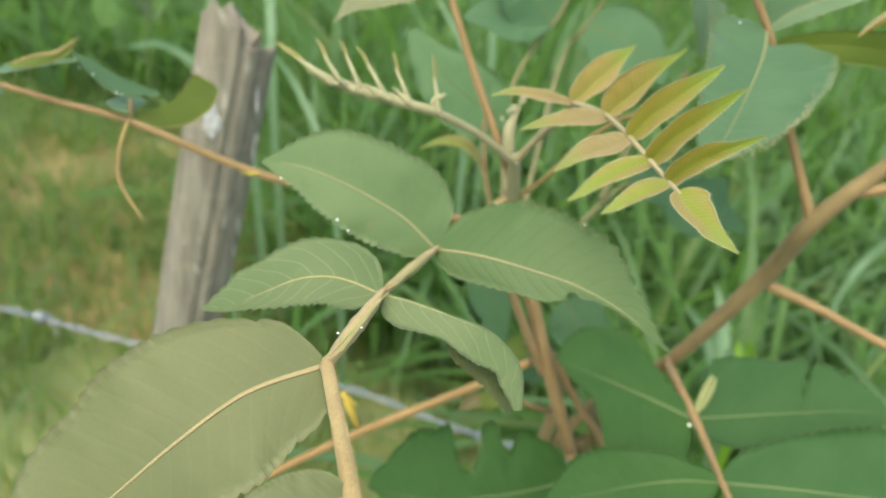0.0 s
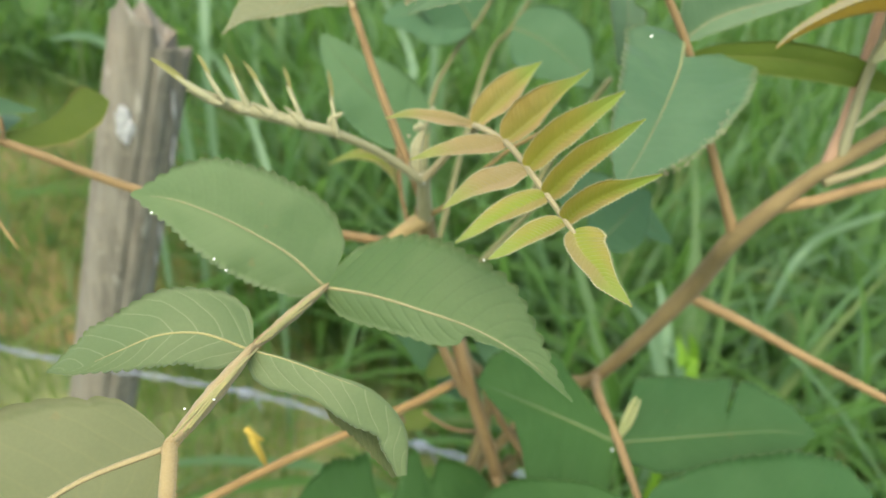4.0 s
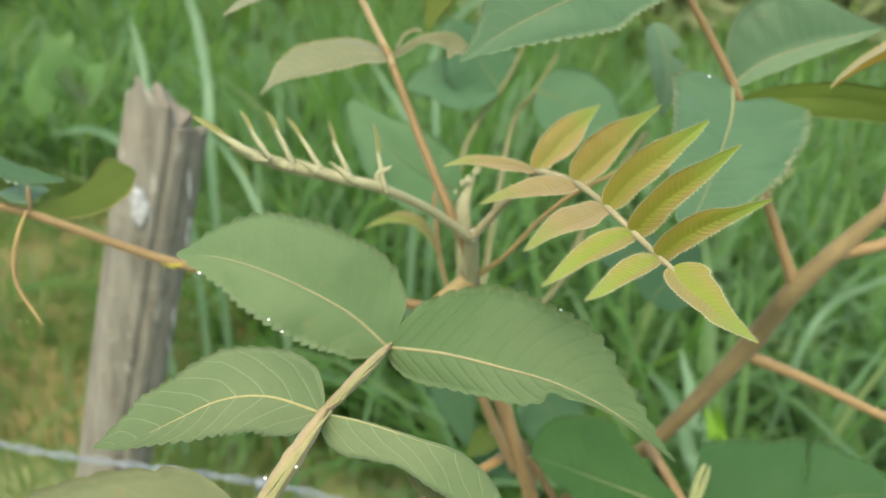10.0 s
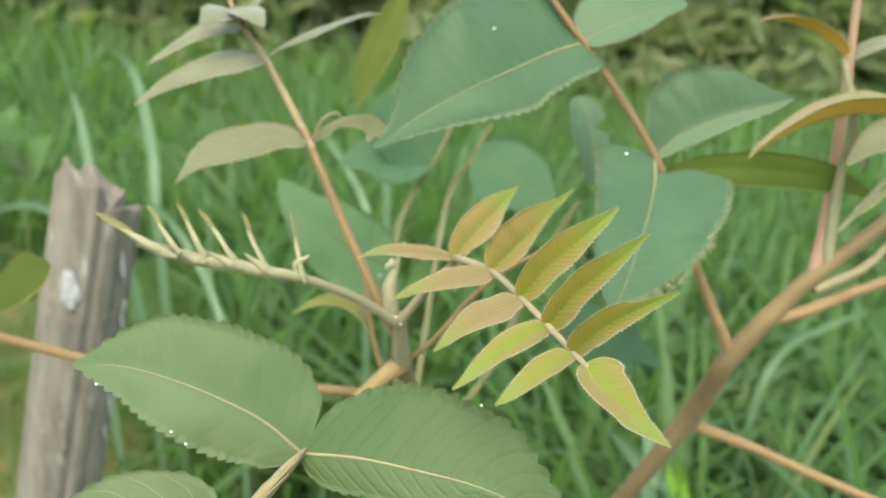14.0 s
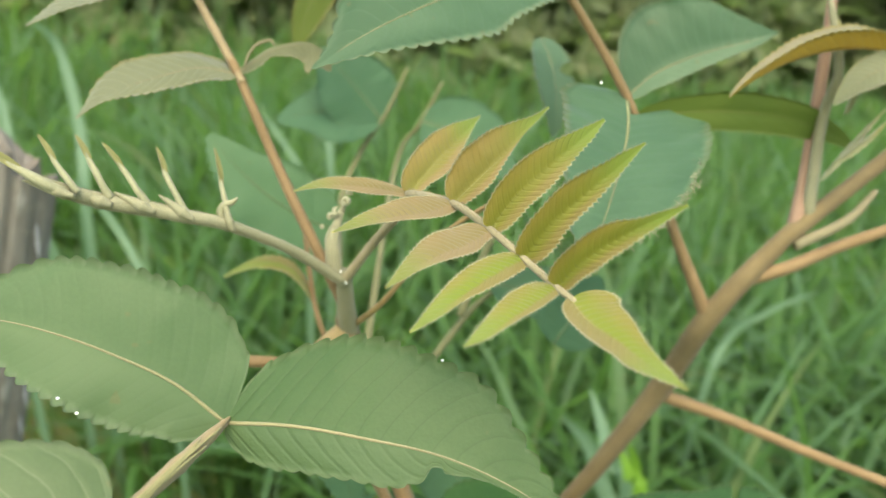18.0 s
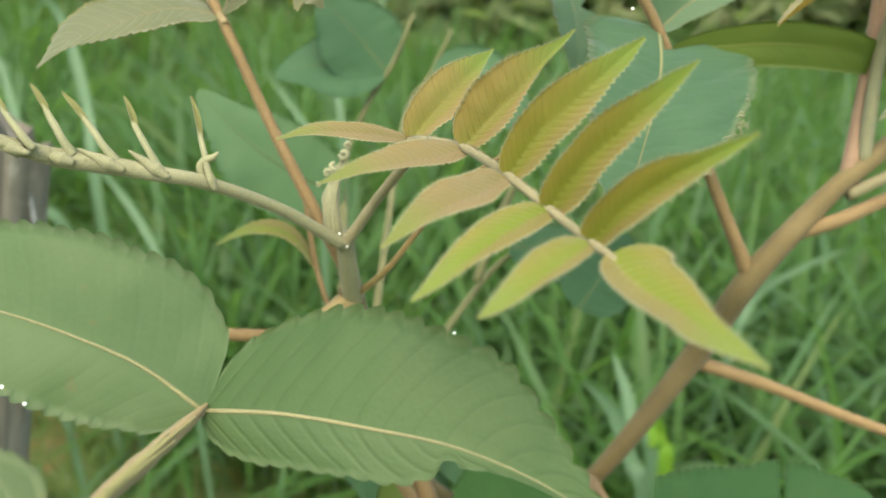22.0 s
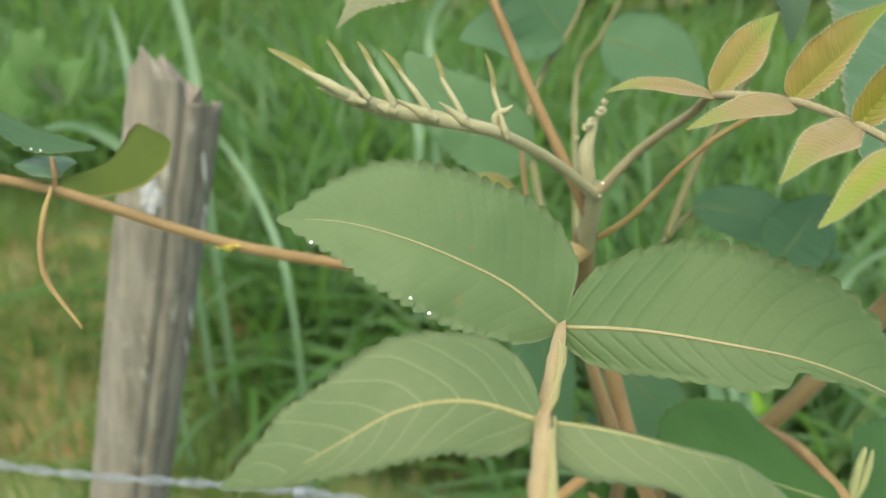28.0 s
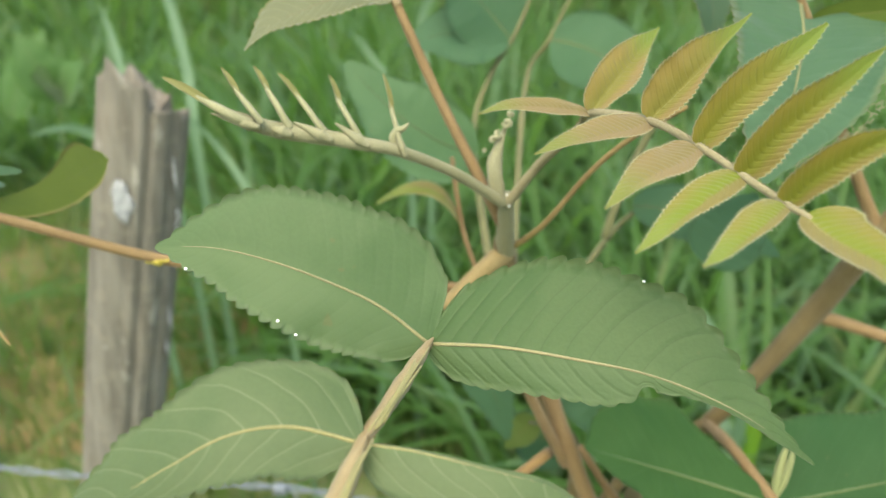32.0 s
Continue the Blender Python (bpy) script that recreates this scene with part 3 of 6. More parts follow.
            faces.append((a, b, b + ring, a + ring))
            slots.append(2)
    # short pale hairs along the margin of a young leaflet
    if fringe:
        chance = random.Random(int(seed * 10))
        for i in range(2, rows):
            for j in (0, cols - 1):
                for _ in range(3):
                    a = i * cols + j
                    inner = verts[a + 1 if j == 0 else a - 1]
                    foot = verts[a].lerp(verts[a - cols], chance.random())
                    d = (verts[a] - inner).normalized() + Vector((chance.uniform(-1, 1), chance.uniform(-1, 0.4), chance.uniform(-1, 1))) * 0.8
                    w = (verts[a] - verts[a - cols]).normalized() * 0.00006
                    n = len(verts)
                    verts += [foot - w, foot + w, foot + d.normalized() * fringe * chance.uniform(0.4, 1.0)]
                    uvs += [(i / rows, 1.0)] * 3
                    faces.append((n, n + 1, n + 2))
                    slots.append(3)
    mesh = bpy.data.meshes.new("leaflet")
    mesh.from_pydata([tuple(v) for v in verts], [], faces)
    mesh.polygons.foreach_set("use_smooth", [not 2 * rows * (cols - 1) <= i < 2 * rows * cols for i in range(len(faces))])
    mesh.polygons.foreach_set("material_index", slots)
    layer = mesh.uv_layers.new(name="blade")
    index = np.empty(len(mesh.loops), dtype=np.int32)
    mesh.loops.foreach_get("vertex_index", index)
    layer.data.foreach_set("uv", np.array(uvs, dtype=np.float32)[index].ravel())
    return put("leaflet", mesh, [look_of["top"], look_of["under"], look_of["rib"], PALE_WOOL], parent, base, label)


def wing(parent, a, b, width):
    """The thin green flange on both sides of the leaf stalk, with loose fibres."""
    a, b = Vector(a), Vector(b)
    way = (b - a).normalized()
    out = way.cross(Vector((0.1, -0.8, 0.6))).normalized()
    up = out.cross(way).normalized()
    verts, faces = [], []
    steps = 18
    for i in range(steps + 1):
        s = i / steps
        w = width * (0.35 + 0.65 * math.sin(math.pi * s) ** 0.6) * (1 + 0.2 * noise.noise(Vector((s * 9, width * 900, 0))))
        p = (b - a) * s
        for x, z in ((-1, 0.0006), (-0.55, 0.0021), (0, 0.0027), (0.55, 0.0021), (1, 0.0006), (0.5, -0.0006), (-0.5, -0.0006)):
            verts.append(p + out * x * w + up * z)
    for i in range(steps):
        for j in range(7):
            c, d = i * 7 + j, i * 7 + (j + 1) % 7
            faces.append((c, d, d + 7, c + 7))
    mesh = bpy.data.meshes.new("stalk_wing")
    mesh.from_pydata([tuple(v) for v in verts], [], faces)
    mesh.polygons.foreach_set("use_smooth", [True] * len(faces))
    put("stalk_wing", mesh, [WING], parent, a, "pale flange along the stalk")
    rng = random.Random(int(width * 1e5))
    for k in range(8):
        x0, x1 = rng.uniform(-1, 1) * width * 0.7, rng.uniform(-1, 1) * width * 0.7
        s0, s1 = rng.uniform(0.0, 0.35), rng.uniform(0.6, 1.0)
        pts = [a + (b - a) * s0 + out * x0 + up * 0.0023, a + (b - a) * (s0 + s1) / 2 + out * (x0 + x1) / 2 + up * 0.0033, a + (b - a) * s1 + out * x1 + up * 0.0023]
        mesh, origin = tube_mesh("fibre", pts, [0.0003, 0.0004, 0.0003], 6, 6)
        put("fibre", mesh, [RIB_PALE], parent, origin)


def lump(name, parent, place, size, material, squash=(1, 1, 1), bumps=0.2, label="", fine=2, knobs=2.1):
    bm = bmesh.new()
    bmesh.ops.create_icosphere(bm, subdivisions=fine, radius=1.0)
    for v in bm.verts:
        n = 1 + bumps * noise.noise(v.co * knobs + Vector((len(ORIGIN), 0, 0)))
        v.co = Vector((v.co.x * squash[0], v.co.y * squash[1], v.co.z * squash[2])) * size * n
    mesh = bpy.data.meshes.new(name)
    bm.to_mesh(mesh)
    bm.free()
    mesh.polygons.foreach_set("use_smooth", [True] * len(mesh.polygons))
    return put(name, mesh, [material], parent, place, label)


def droplet(parent, place, size):
    return lump("droplet", parent, place, size * 0.85, DROP, (1, 1, 0.8), 0.1, "small white bead on the leaf edge")


def curl(parent, place, size):
    """A tiny leaflet curled like a hook."""
    p, turn, size = Vector(place), len(ORIGIN) * 1.9, size * 0.72
    pts = [p + Vector((math.cos(turn + a) * size * k, -0.15 * size * i, math.sin(turn + a) * size * k)) for i, (a, k) in enumerate(((0.0, 1.0), (1.2, 0.95), (2.4, 0.85), (3.6, 0.65), (4.8, 0.45), (6.0, 0.2)))]
    mesh, origin = tube_mesh("curled_leaflet", pts, [size * 0.3, size * 0.6, size * 0.68, size * 0.6, size * 0.45, size * 0.3], 8, 4, rough=0.4)
    return put("curled_leaflet", mesh, [CURL], parent, origin, "tiny curled whitish leaflet")


def comb_leaflet(parent, base, middle, knee, tip, width):
    """A leaflet still rolled up: a woolly folded lower half and a flat golden tip set at an angle."""
    knee, tip = Vector(knee), Vector(tip)
    mesh, origin = tube_mesh("folded_leaflet", [base, middle, knee, knee * 0.7 + tip * 0.3], [width * 0.72, width * 0.56, width * 0.46, width * 0.26], 8, 6, rough=0.3, flat=0.8, seed=len(ORIGIN))
    ob = put("folded_leaflet", mesh, [PALE_WOOL], parent, origin, "woolly folded leaflet with a golden tip")
    leaflet(parent, knee * 0.9 + Vector(middle) * 0.1, tip, width * 0.8, (0.45, -0.85, 0.3), GOLD_TIP, arch=0.04, fold=18, bend=-0.02, teeth=10, saw_size=0.4, blunt=0.3, thick=0.0005)
    return ob


def scale(parent, a, b, width):
    a, b = Vector(a), Vector(b)
    m = (a + b) / 2
    mesh, origin = tube_mesh("bud_scale", [a, a * 0.7 + b * 0.3, m, b], [width * 0.5, width * 1.15, width * 0.95, width * 0.2], 10, 6, rough=0.15, flat=0.85)
    return put("bud_scale", mesh, [BUD], parent, origin)


def bud_base(parent, points):
    """The pleated column of the growing tip."""
    mesh, origin = tube_mesh("terminal_bud", points, [0.0030, 0.0034, 0.0031, 0.0020, 0.0012, 0.0005], 16, 6, rough=0.3)
    ob = put("terminal_bud", mesh, [BUD], parent, origin, "pale terminal bud with woolly curled leaflets")
    for dx in (-0.0023, -0.0010, 0.0005, 0.0019):
        line = [Vector(p) + Vector((dx, -math.sqrt(0.0033 ** 2 - dx * dx), 0)) * (1 - 0.14 * k) for k, p in enumerate(points[:-1])]
        mesh, origin = tube_mesh("bud_pleat", line, [0.0006, 0.0009, 0.0009, 0.0007, 0.0003], 8, 6, rough=0.3)
        put("bud_pleat", mesh, [BUD], ob, origin)
    return ob


def margin_hairs(parent, points, count, size, seed):
    """Fine pale curled hairs along an eaten leaf edge."""
    rng = random.Random(seed)
    line = smooth_path(points, 20)
    for k in range(count):
        p = line[int(rng.uniform(0, 0.999) * len(line))] + Vector((rng.uniform(-1, 1), rng.uniform(-1, 0.3), rng.uniform(-1, 1))) * size * 0.4
        d = Vector((rng.uniform(-1, 1), rng.uniform(-0.6, 0.2), rng.uniform(-1, 1))).normalized() * size * rng.uniform(0.4, 1.0)
        bow = Vector((-d.z, 0, d.x)) * rng.uniform(-0.5, 0.5)
        mesh, origin = tube_mesh("edge_hair", [p, p + d * 0.5 + bow, p + d], [0.00014, 0.00017, 0.00008], 5, 4, rough=0.0)
        put("edge_hair", mesh, [PALE_WOOL], parent, origin)


def yellow_gall(parent, place, size):
    rng = random.Random(5)
    ob = lump("yellow_growth", parent, Vector(place) + Vector((0, -0.001, -0.001)), size * 0.45, GALL, (1.5, 1, 0.8), 0.6, "yellow frilly growth on the stalk", 3)
    for k in range(6):
        lump("yellow_frill", parent, Vector(place) + Vector((rng.uniform(-1, 1) * size, -0.0015, rng.uniform(-0.9, 0.2) * size * 0.7)), size * rng.uniform(0.12, 0.25), GALL, (1.6, 1, 0.7), 0.7)
    return ob


# ---- ground ----
def ground_height(x, y):
    return 0.04 * noise.noise(Vector((x * 0.5, y * 0.5, 0))) + 0.10 * noise.noise(Vector((x * 0.13, y * 0.13, 7)))


def build_ground():
    ticks = [-3000, -600, -150, -60, -30, -18] + [-12 + 0.4 * i for i in range(61)] + [18, 30, 60, 150, 600, 3000]
    deep = [y + 3 for y in ticks]
    verts = [(x, y, ground_height(x, y) if max(abs(x), abs(y)) < 20 else 0.0) for y in deep for x in ticks]
    n = len(ticks)
    faces = [(r * n + q, r * n + q + 1, (r + 1) * n + q + 1, (r + 1) * n + q) for r in range(n - 1) for q in range(n - 1)]
    mesh = bpy.data.meshes.new("ground")
    mesh.from_pydata(verts, [], faces)
    mesh.polygons.foreach_set("use_smooth", [True] * len(faces))
    mesh.materials.append(SOIL)
    return tagged(new("ground", mesh), "rough grassy field with thatch between the tufts", "ground", kind="structure")


build_ground()


def bare_patch(cx, cy, wide, deep):
    """An uneven patch of trodden earth lying on the field."""
    rings, sides = 10, 48
    verts, faces = [(cx, cy, ground_height(cx, cy) + 0.02)], []
    for i in range(1, rings + 1):
        for j in range(sides):
            a = 2 * math.pi * j / sides
            r = i / rings * (1 + 0.3 * noise.noise(Vector((math.cos(a) * 1.7, math.sin(a) * 1.7, 4))) + 0.12 * noise.noise(Vector((math.cos(a) * 6, math.sin(a) * 6, 9))))
            x, y = cx + r * wide * math.cos(a), cy + r * deep * math.sin(a)
            verts.append((x, y, ground_height(x, y) + (0.02 if i < rings else -0.03)))
    for j in range(sides):
        faces.append((0, 1 + j, 1 + (j + 1) % sides))
    for i in range(rings - 1):
        for j in range(sides):
            p, q = 1 + i * sides + j, 1 + i * sides + (j + 1) % sides
            faces.append((p, p + sides, q + sides, q))
    mesh = bpy.data.meshes.new("soil_patch")
    mesh.from_pydata(verts, [], faces)
    mesh.polygons.foreach_set("use_smooth", [True] * len(faces))
    mesh.materials.append(OCHRE)
    return tagged(new("soil_patch", mesh), "bare ochre earth between the grass beside the post", "soil", kind="structure")


bare_patch(-1.25, 2.25, 0.75, 0.85)


def grass_field(name, label, material, places, seed, tall, wide, blades_each, spread, lean, rows=5):
    """Tufts of arching blades, each blade a creased strip that narrows to its tip."""
    rng = np.random.default_rng(seed)
    verts, faces, uvs = [], [], []
    for cx, cy, size in places:
        for _ in range(blades_each):
            a = rng.uniform(0, 2 * math.pi)
            r = spread * math.sqrt(rng.uniform())
            x, y = cx + r * math.cos(a), cy + r * math.sin(a)
            z = ground_height(x, y) - 0.01
            h = size * rng.uniform(*tall)
            w = rng.uniform(*wide)
            b = a + rng.normal(0, 0.7)
            droop = rng.uniform(*lean)
            dx, dy = math.cos(b), math.sin(b)
            tx, ty = -dy, dx
            first = len(verts)
            for i in range(rows + 1):
                s = i / rows
                out = droop * h * s ** 1.8
                up = h * (s - 0.55 * droop * s ** 2.6)
                g = w * 0.5 * (0.55 + 0.9 * s) * (1 - s ** 2.2) if s < 1 else 0.0003
                px, py, pz = x + dx * out, y + dy * out, z + up
                crease = 0.25 * g
                verts += [(px - tx * g, py - ty * g, pz + crease), (px, py, pz), (px + tx * g, py + ty * g, pz + crease)]
                uvs += [(s, 0.0), (s, 0.5), (s, 1.0)]
            for i in range(rows):
                q = first + 3 * i
                faces += [(q, q + 1, q + 4, q + 3), (q + 1, q + 2, q + 5, q + 4)]
    mesh = bpy.data.meshes.new(name)
    mesh.from_pydata(verts, [], faces)
    mesh.polygons.foreach_set("use_smooth", [True] * len(faces))
    layer = mesh.uv_layers.new(name="blade")
    index = np.empty(len(mesh.loops), dtype=np.int32)
    mesh.loops.foreach_get("vertex_index", index)
    layer.data.foreach_set("uv", np.array(uvs, dtype=np.float32)[index].ravel())
    mesh.materials.append(material)
    return tagged(new(name, mesh), label, "grass", kind="stuff")


def bare(x, y):
    return (x < -0.42 - 0.12 * (y - 1.2) and y < 3.2) or (-0.75 < x < 0.22 and y < 1.65)


rng = random.Random(11)
near, mid, far, low, around = [], [], [], [], []
for _ in range(320):
    x, y = rng.uniform(-1.6, 1.9), rng.uniform(0.95, 2.6)
    if not bare(x, y) and math.hypot(x + 0.25, y - 0.74) > 0.2:
        near.append((x, y, rng.uniform(0.8, 1.1)))
for _ in range(500):
    x, y = rng.uniform(-3.2, 3.4), rng.uniform(2.5, 5.5)
    if not bare(x, y):
        mid.append((x, y, rng.uniform(0.8, 1.15) * (0.6 if x < -0.7 else 0.9)))
for _ in range(800):
    far.append((rng.uniform(-8, 8), rng.uniform(5.5, 14), rng.uniform(0.8, 1.2)))
for _ in range(160):
    low.append((rng.uniform(-2.1, -0.5), rng.uniform(1.4, 3.1), rng.uniform(0.6, 1.0)))
for _ in range(900):
    low.append((rng.uniform(-2.6, 2.2), rng.uniform(0.7, 4.2), rng.uniform(0.7, 1.2)))
for _ in range(2600):
    x, y = rng.uniform(-7, 7), rng.uniform(-4.5, 7)
    if not (-2.6 < x < 2.2 and 0.7 < y < 4.2):
        around.append((x, y, rng.uniform(0.8, 1.4)))
for _ in range(420):
    x, y = rng.uniform(-7, 7), rng.uniform(-4, 8)
    if (abs(x) > 3.0 or y < -1.2) and not bare(x, y):
        mid.append((x, y, rng.uniform(0.5, 0.9)))
grass_field("tall_grass", "tall arching green grass behind the fence", GRASS, near, 1, (0.45, 1.0), (0.012, 0.034), 15, 0.12, (0.25, 1.05), 7)
grass_field("tall_grass", "tall arching green grass further off", GRASS, mid, 2, (0.6, 1.25), (0.018, 0.045), 12, 0.2, (0.25, 0.95), 6)
grass_field("far_grass", "rough grass far across the field", GRASS, far, 3, (0.6, 1.3), (0.02, 0.05), 15, 0.4, (0.25, 0.9), 4)
grass_field("short_grass", "short yellow-green grass between the tufts", GRASS_SHORT, low, 4, (0.08, 0.26), (0.004, 0.009), 26, 0.12, (0.2, 0.9), 4)
grass_field("short_grass", "short grass all round the field", GRASS_SHORT, around, 5, (0.10, 0.32), (0.006, 0.013), 22, 0.2, (0.2, 0.9), 3)


def hedge(name, label, material, clumps, seed, leaf):
    rng = np.random.default_rng(seed)
    verts, faces, uvs = [], [], []
    for cx, cy, w, h, count in clumps:
        for _ in range(count):
            a, b, r = rng.uniform(0, 2 * math.pi), rng.uniform(-0.55, 1.0), rng.uniform(0.55, 1.0)
            lobes = 1 + 0.25 * math.sin(3 * a + cx) + 0.2 * math.sin(5 * b + cy)
            c = math.sqrt(max(0.0, 1 - b * b))
            p = Vector((cx + w * r * c * math.cos(a) * lobes, cy + w * r * c * math.sin(a) * lobes, max(0.05, h * (0.35 + 0.65 * b * r * lobes))))
            d = Vector(rng.normal(0, 1, 3)).normalized()
            q = d.cross(Vector(rng.normal(0, 1, 3))).normalized()
            size = leaf * rng.uniform(0.6, 1.4)
            first = len(verts)
            up = d.cross(q) * size * 0.15
            verts += [p - d * size, p - q * size * 0.4 + up, p + d * size, p + q * size * 0.4 + up]
            uvs += [(0.0, 0.5), (0.5, 0.0), (1.0, 0.5), (0.5, 1.0)]
            faces += [(first, first + 1, first + 2), (first, first + 2, first + 3)]
    mesh = bpy.data.meshes.new(name)
    mesh.from_pydata([tuple(v) for v in verts], [], faces)
    layer = mesh.uv_layers.new(name="blade")
    index = np.empty(len(mesh.loops), dtype=np.int32)
    mesh.loops.foreach_get("vertex_index", index)
    layer.data.foreach_set("uv", np.array(uvs, dtype=np.float32)[index].ravel())
    mesh.materials.append(material)
    return tagged(new(name, mesh), label, "bushes", kind="stuff")


hedge("hedge", "dense green and yellowish bushes at the end of the field", BUSH, [(-14 + 1.5 * k + rng.uniform(-0.5, 0.5), rng.uniform(9.0, 13.0), rng.uniform(1.2, 2.0), rng.uniform(2.2, 4.2), 2300) for k in range(20)] + [(-20 + 1.6 * k, rng.uniform(14.0, 17.0), 2.2, rng.uniform(4.5, 7.0), 2300) for k in range(26)], 8, 0.24)


def reed(points, width, material, label):
    """A single broad grass blade with a channelled middle."""
    first = Vector(points[0])
    points = [(first.x + 0.03, first.y + 0.08, ground_height(first.x, first.y)), *points]
    line = smooth_path(points, 10)
    verts, faces, uvs = [], [], []
    for i, p in enumerate(line):
        s = i / (len(line) - 1)
        way = (line[min(i + 1, len(line) - 1)] - line[max(i - 1, 0)]).normalized()
        out = way.cross(Vector((0.1, -1.0, 0.35))).normalized()
        up = out.cross(way).normalized()
        g = width * 0.34 * (0.6 + 0.8 * s) * (1 - s ** 3) + 0.0003
        for v, z in ((-1, 0.3), (-0.5, 0.1), (0, 0.0), (0.5, 0.1), (1, 0.3)):
            verts.append(p - line[0] + out * v * g + up * z * g)
            uvs.append((s, 0.5 + 0.5 * v))
    for i in range(len(line) - 1):
        for j in range(4):
            q = i * 5 + j
            faces.append((q, q + 1, q + 6, q + 5))
    mesh = bpy.data.meshes.new("grass_blade")
    mesh.from_pydata([tuple(v) for v in verts], [], faces)
    mesh.polygons.foreach_set("use_smooth", [True] * len(faces))
    layer = mesh.uv_layers.new(name="blade")
    index = np.empty(len(mesh.loops), dtype=np.int32)
    mesh.loops.foreach_get("vertex_index", index)
    layer.data.foreach_set("uv", np.array(uvs, dtype=np.float32)[index].ravel())
    ob = put("grass_blade", mesh, [material], None, line[0])
    return tagged(ob, label, "grass blade", "broad grass blades behind the shrub")


PALE_BLADE = blades("pale_blade", (0.115, 0.205, 0.120), (0.15, 0.240, 0.150), (0.14, 0.23, 0.13), 0.4, (0.13, 0.23, 0.135))
LIME_BLADE = blades("lime_blade", (0.11, 0.24, 0.02), (0.14, 0.27, 0.03), (0.16, 0.24, 0.04), 0.45, (0.13, 0.25, 0.03))
reed([(0.4810, 1.0513, 0.4426), (0.4585, 1.0704, 0.5223), (0.4192, 1.0792, 0.6034), (0.3605, 1.0578, 0.6687)], 0.0431, PALE_BLADE, "broad pale green grass blade bending over behind the shrub")
reed([(0.5060, 1.0661, 0.4722), (0.5147, 1.1028, 0.5436), (0.4844, 1.0824, 0.6119)], 0.0391, LIME_BLADE, "short lime-green blade behind the branch")
reed([(0.7283, 1.3230, 0.5423), (0.7637, 1.3381, 0.6817), (0.8157, 1.3159, 0.7497), (0.8937, 1.2889, 0.8093)], 0.0294, PALE_BLADE, "broad pale green grass blade bending over behind the shrub")
reed([(-0.4808, 1.6063, 0.7300), (-0.5106, 1.6735, 0.9219), (-0.5624, 1.7300, 1.0779), (-0.6062, 1.6992, 1.1345)], 0.0361, PALE_BLADE, "broad pale green grass blade bending over behind the shrub")
reed([(-0.5232, 1.5768, 0.6354), (-0.5942, 1.5669, 0.7481), (-0.6914, 1.5449, 0.8203), (-0.7390, 1.4465, 0.8328)], 0.0361, PALE_BLADE, "broad pale green grass blade bending over behind the shrub")
reed([(-0.0053, 1.7074, 0.8074), (-0.0307, 1.7786, 1.0118), (0.0264, 1.7580, 1.1176), (0.1182, 1.7224, 1.1861)], 0.0307, PALE_BLADE, "broad pale green grass blade bending over behind the shrub")
reed([(-0.5405, 1.4140, 0.6517), (-0.5600, 1.4840, 0.8158), (-0.6001, 1.5505, 0.9688), (-0.6364, 1.5882, 1.0539)], 0.0316, PALE_BLADE, "broad pale green grass blade bending over behind the shrub")
reed([(-0.2452, 1.2603, 0.5822), (-0.3029, 1.3302, 0.7410), (-0.3772, 1.3777, 0.8445), (-0.4340, 1.3560, 0.9148)], 0.0215, PALE_BLADE, "broad pale green grass blade bending over behind the shrub")
reed([(-0.0394, 1.5332, 0.7409), (-0.0581, 1.5907, 0.8752), (-0.1675, 1.6548, 1.0139)], 0.0271, PALE_BLADE, "broad pale green grass blade bending over behind the shrub")
reed([(0.4359, 0.9510, 0.5824), (0.4143, 0.9830, 0.6413), (0.4034, 1.0071, 0.6863), (0.3865, 1.0310, 0.7304)], 0.0346, PALE_BLADE, "broad pale green grass blade bending over behind the shrub")
reed([(0.4331, 0.9036, 0.5995), (0.4233, 0.9305, 0.6499), (0.4123, 0.9497, 0.6854)], 0.0298, LIME_BLADE, "short lime-green blade behind the branch")

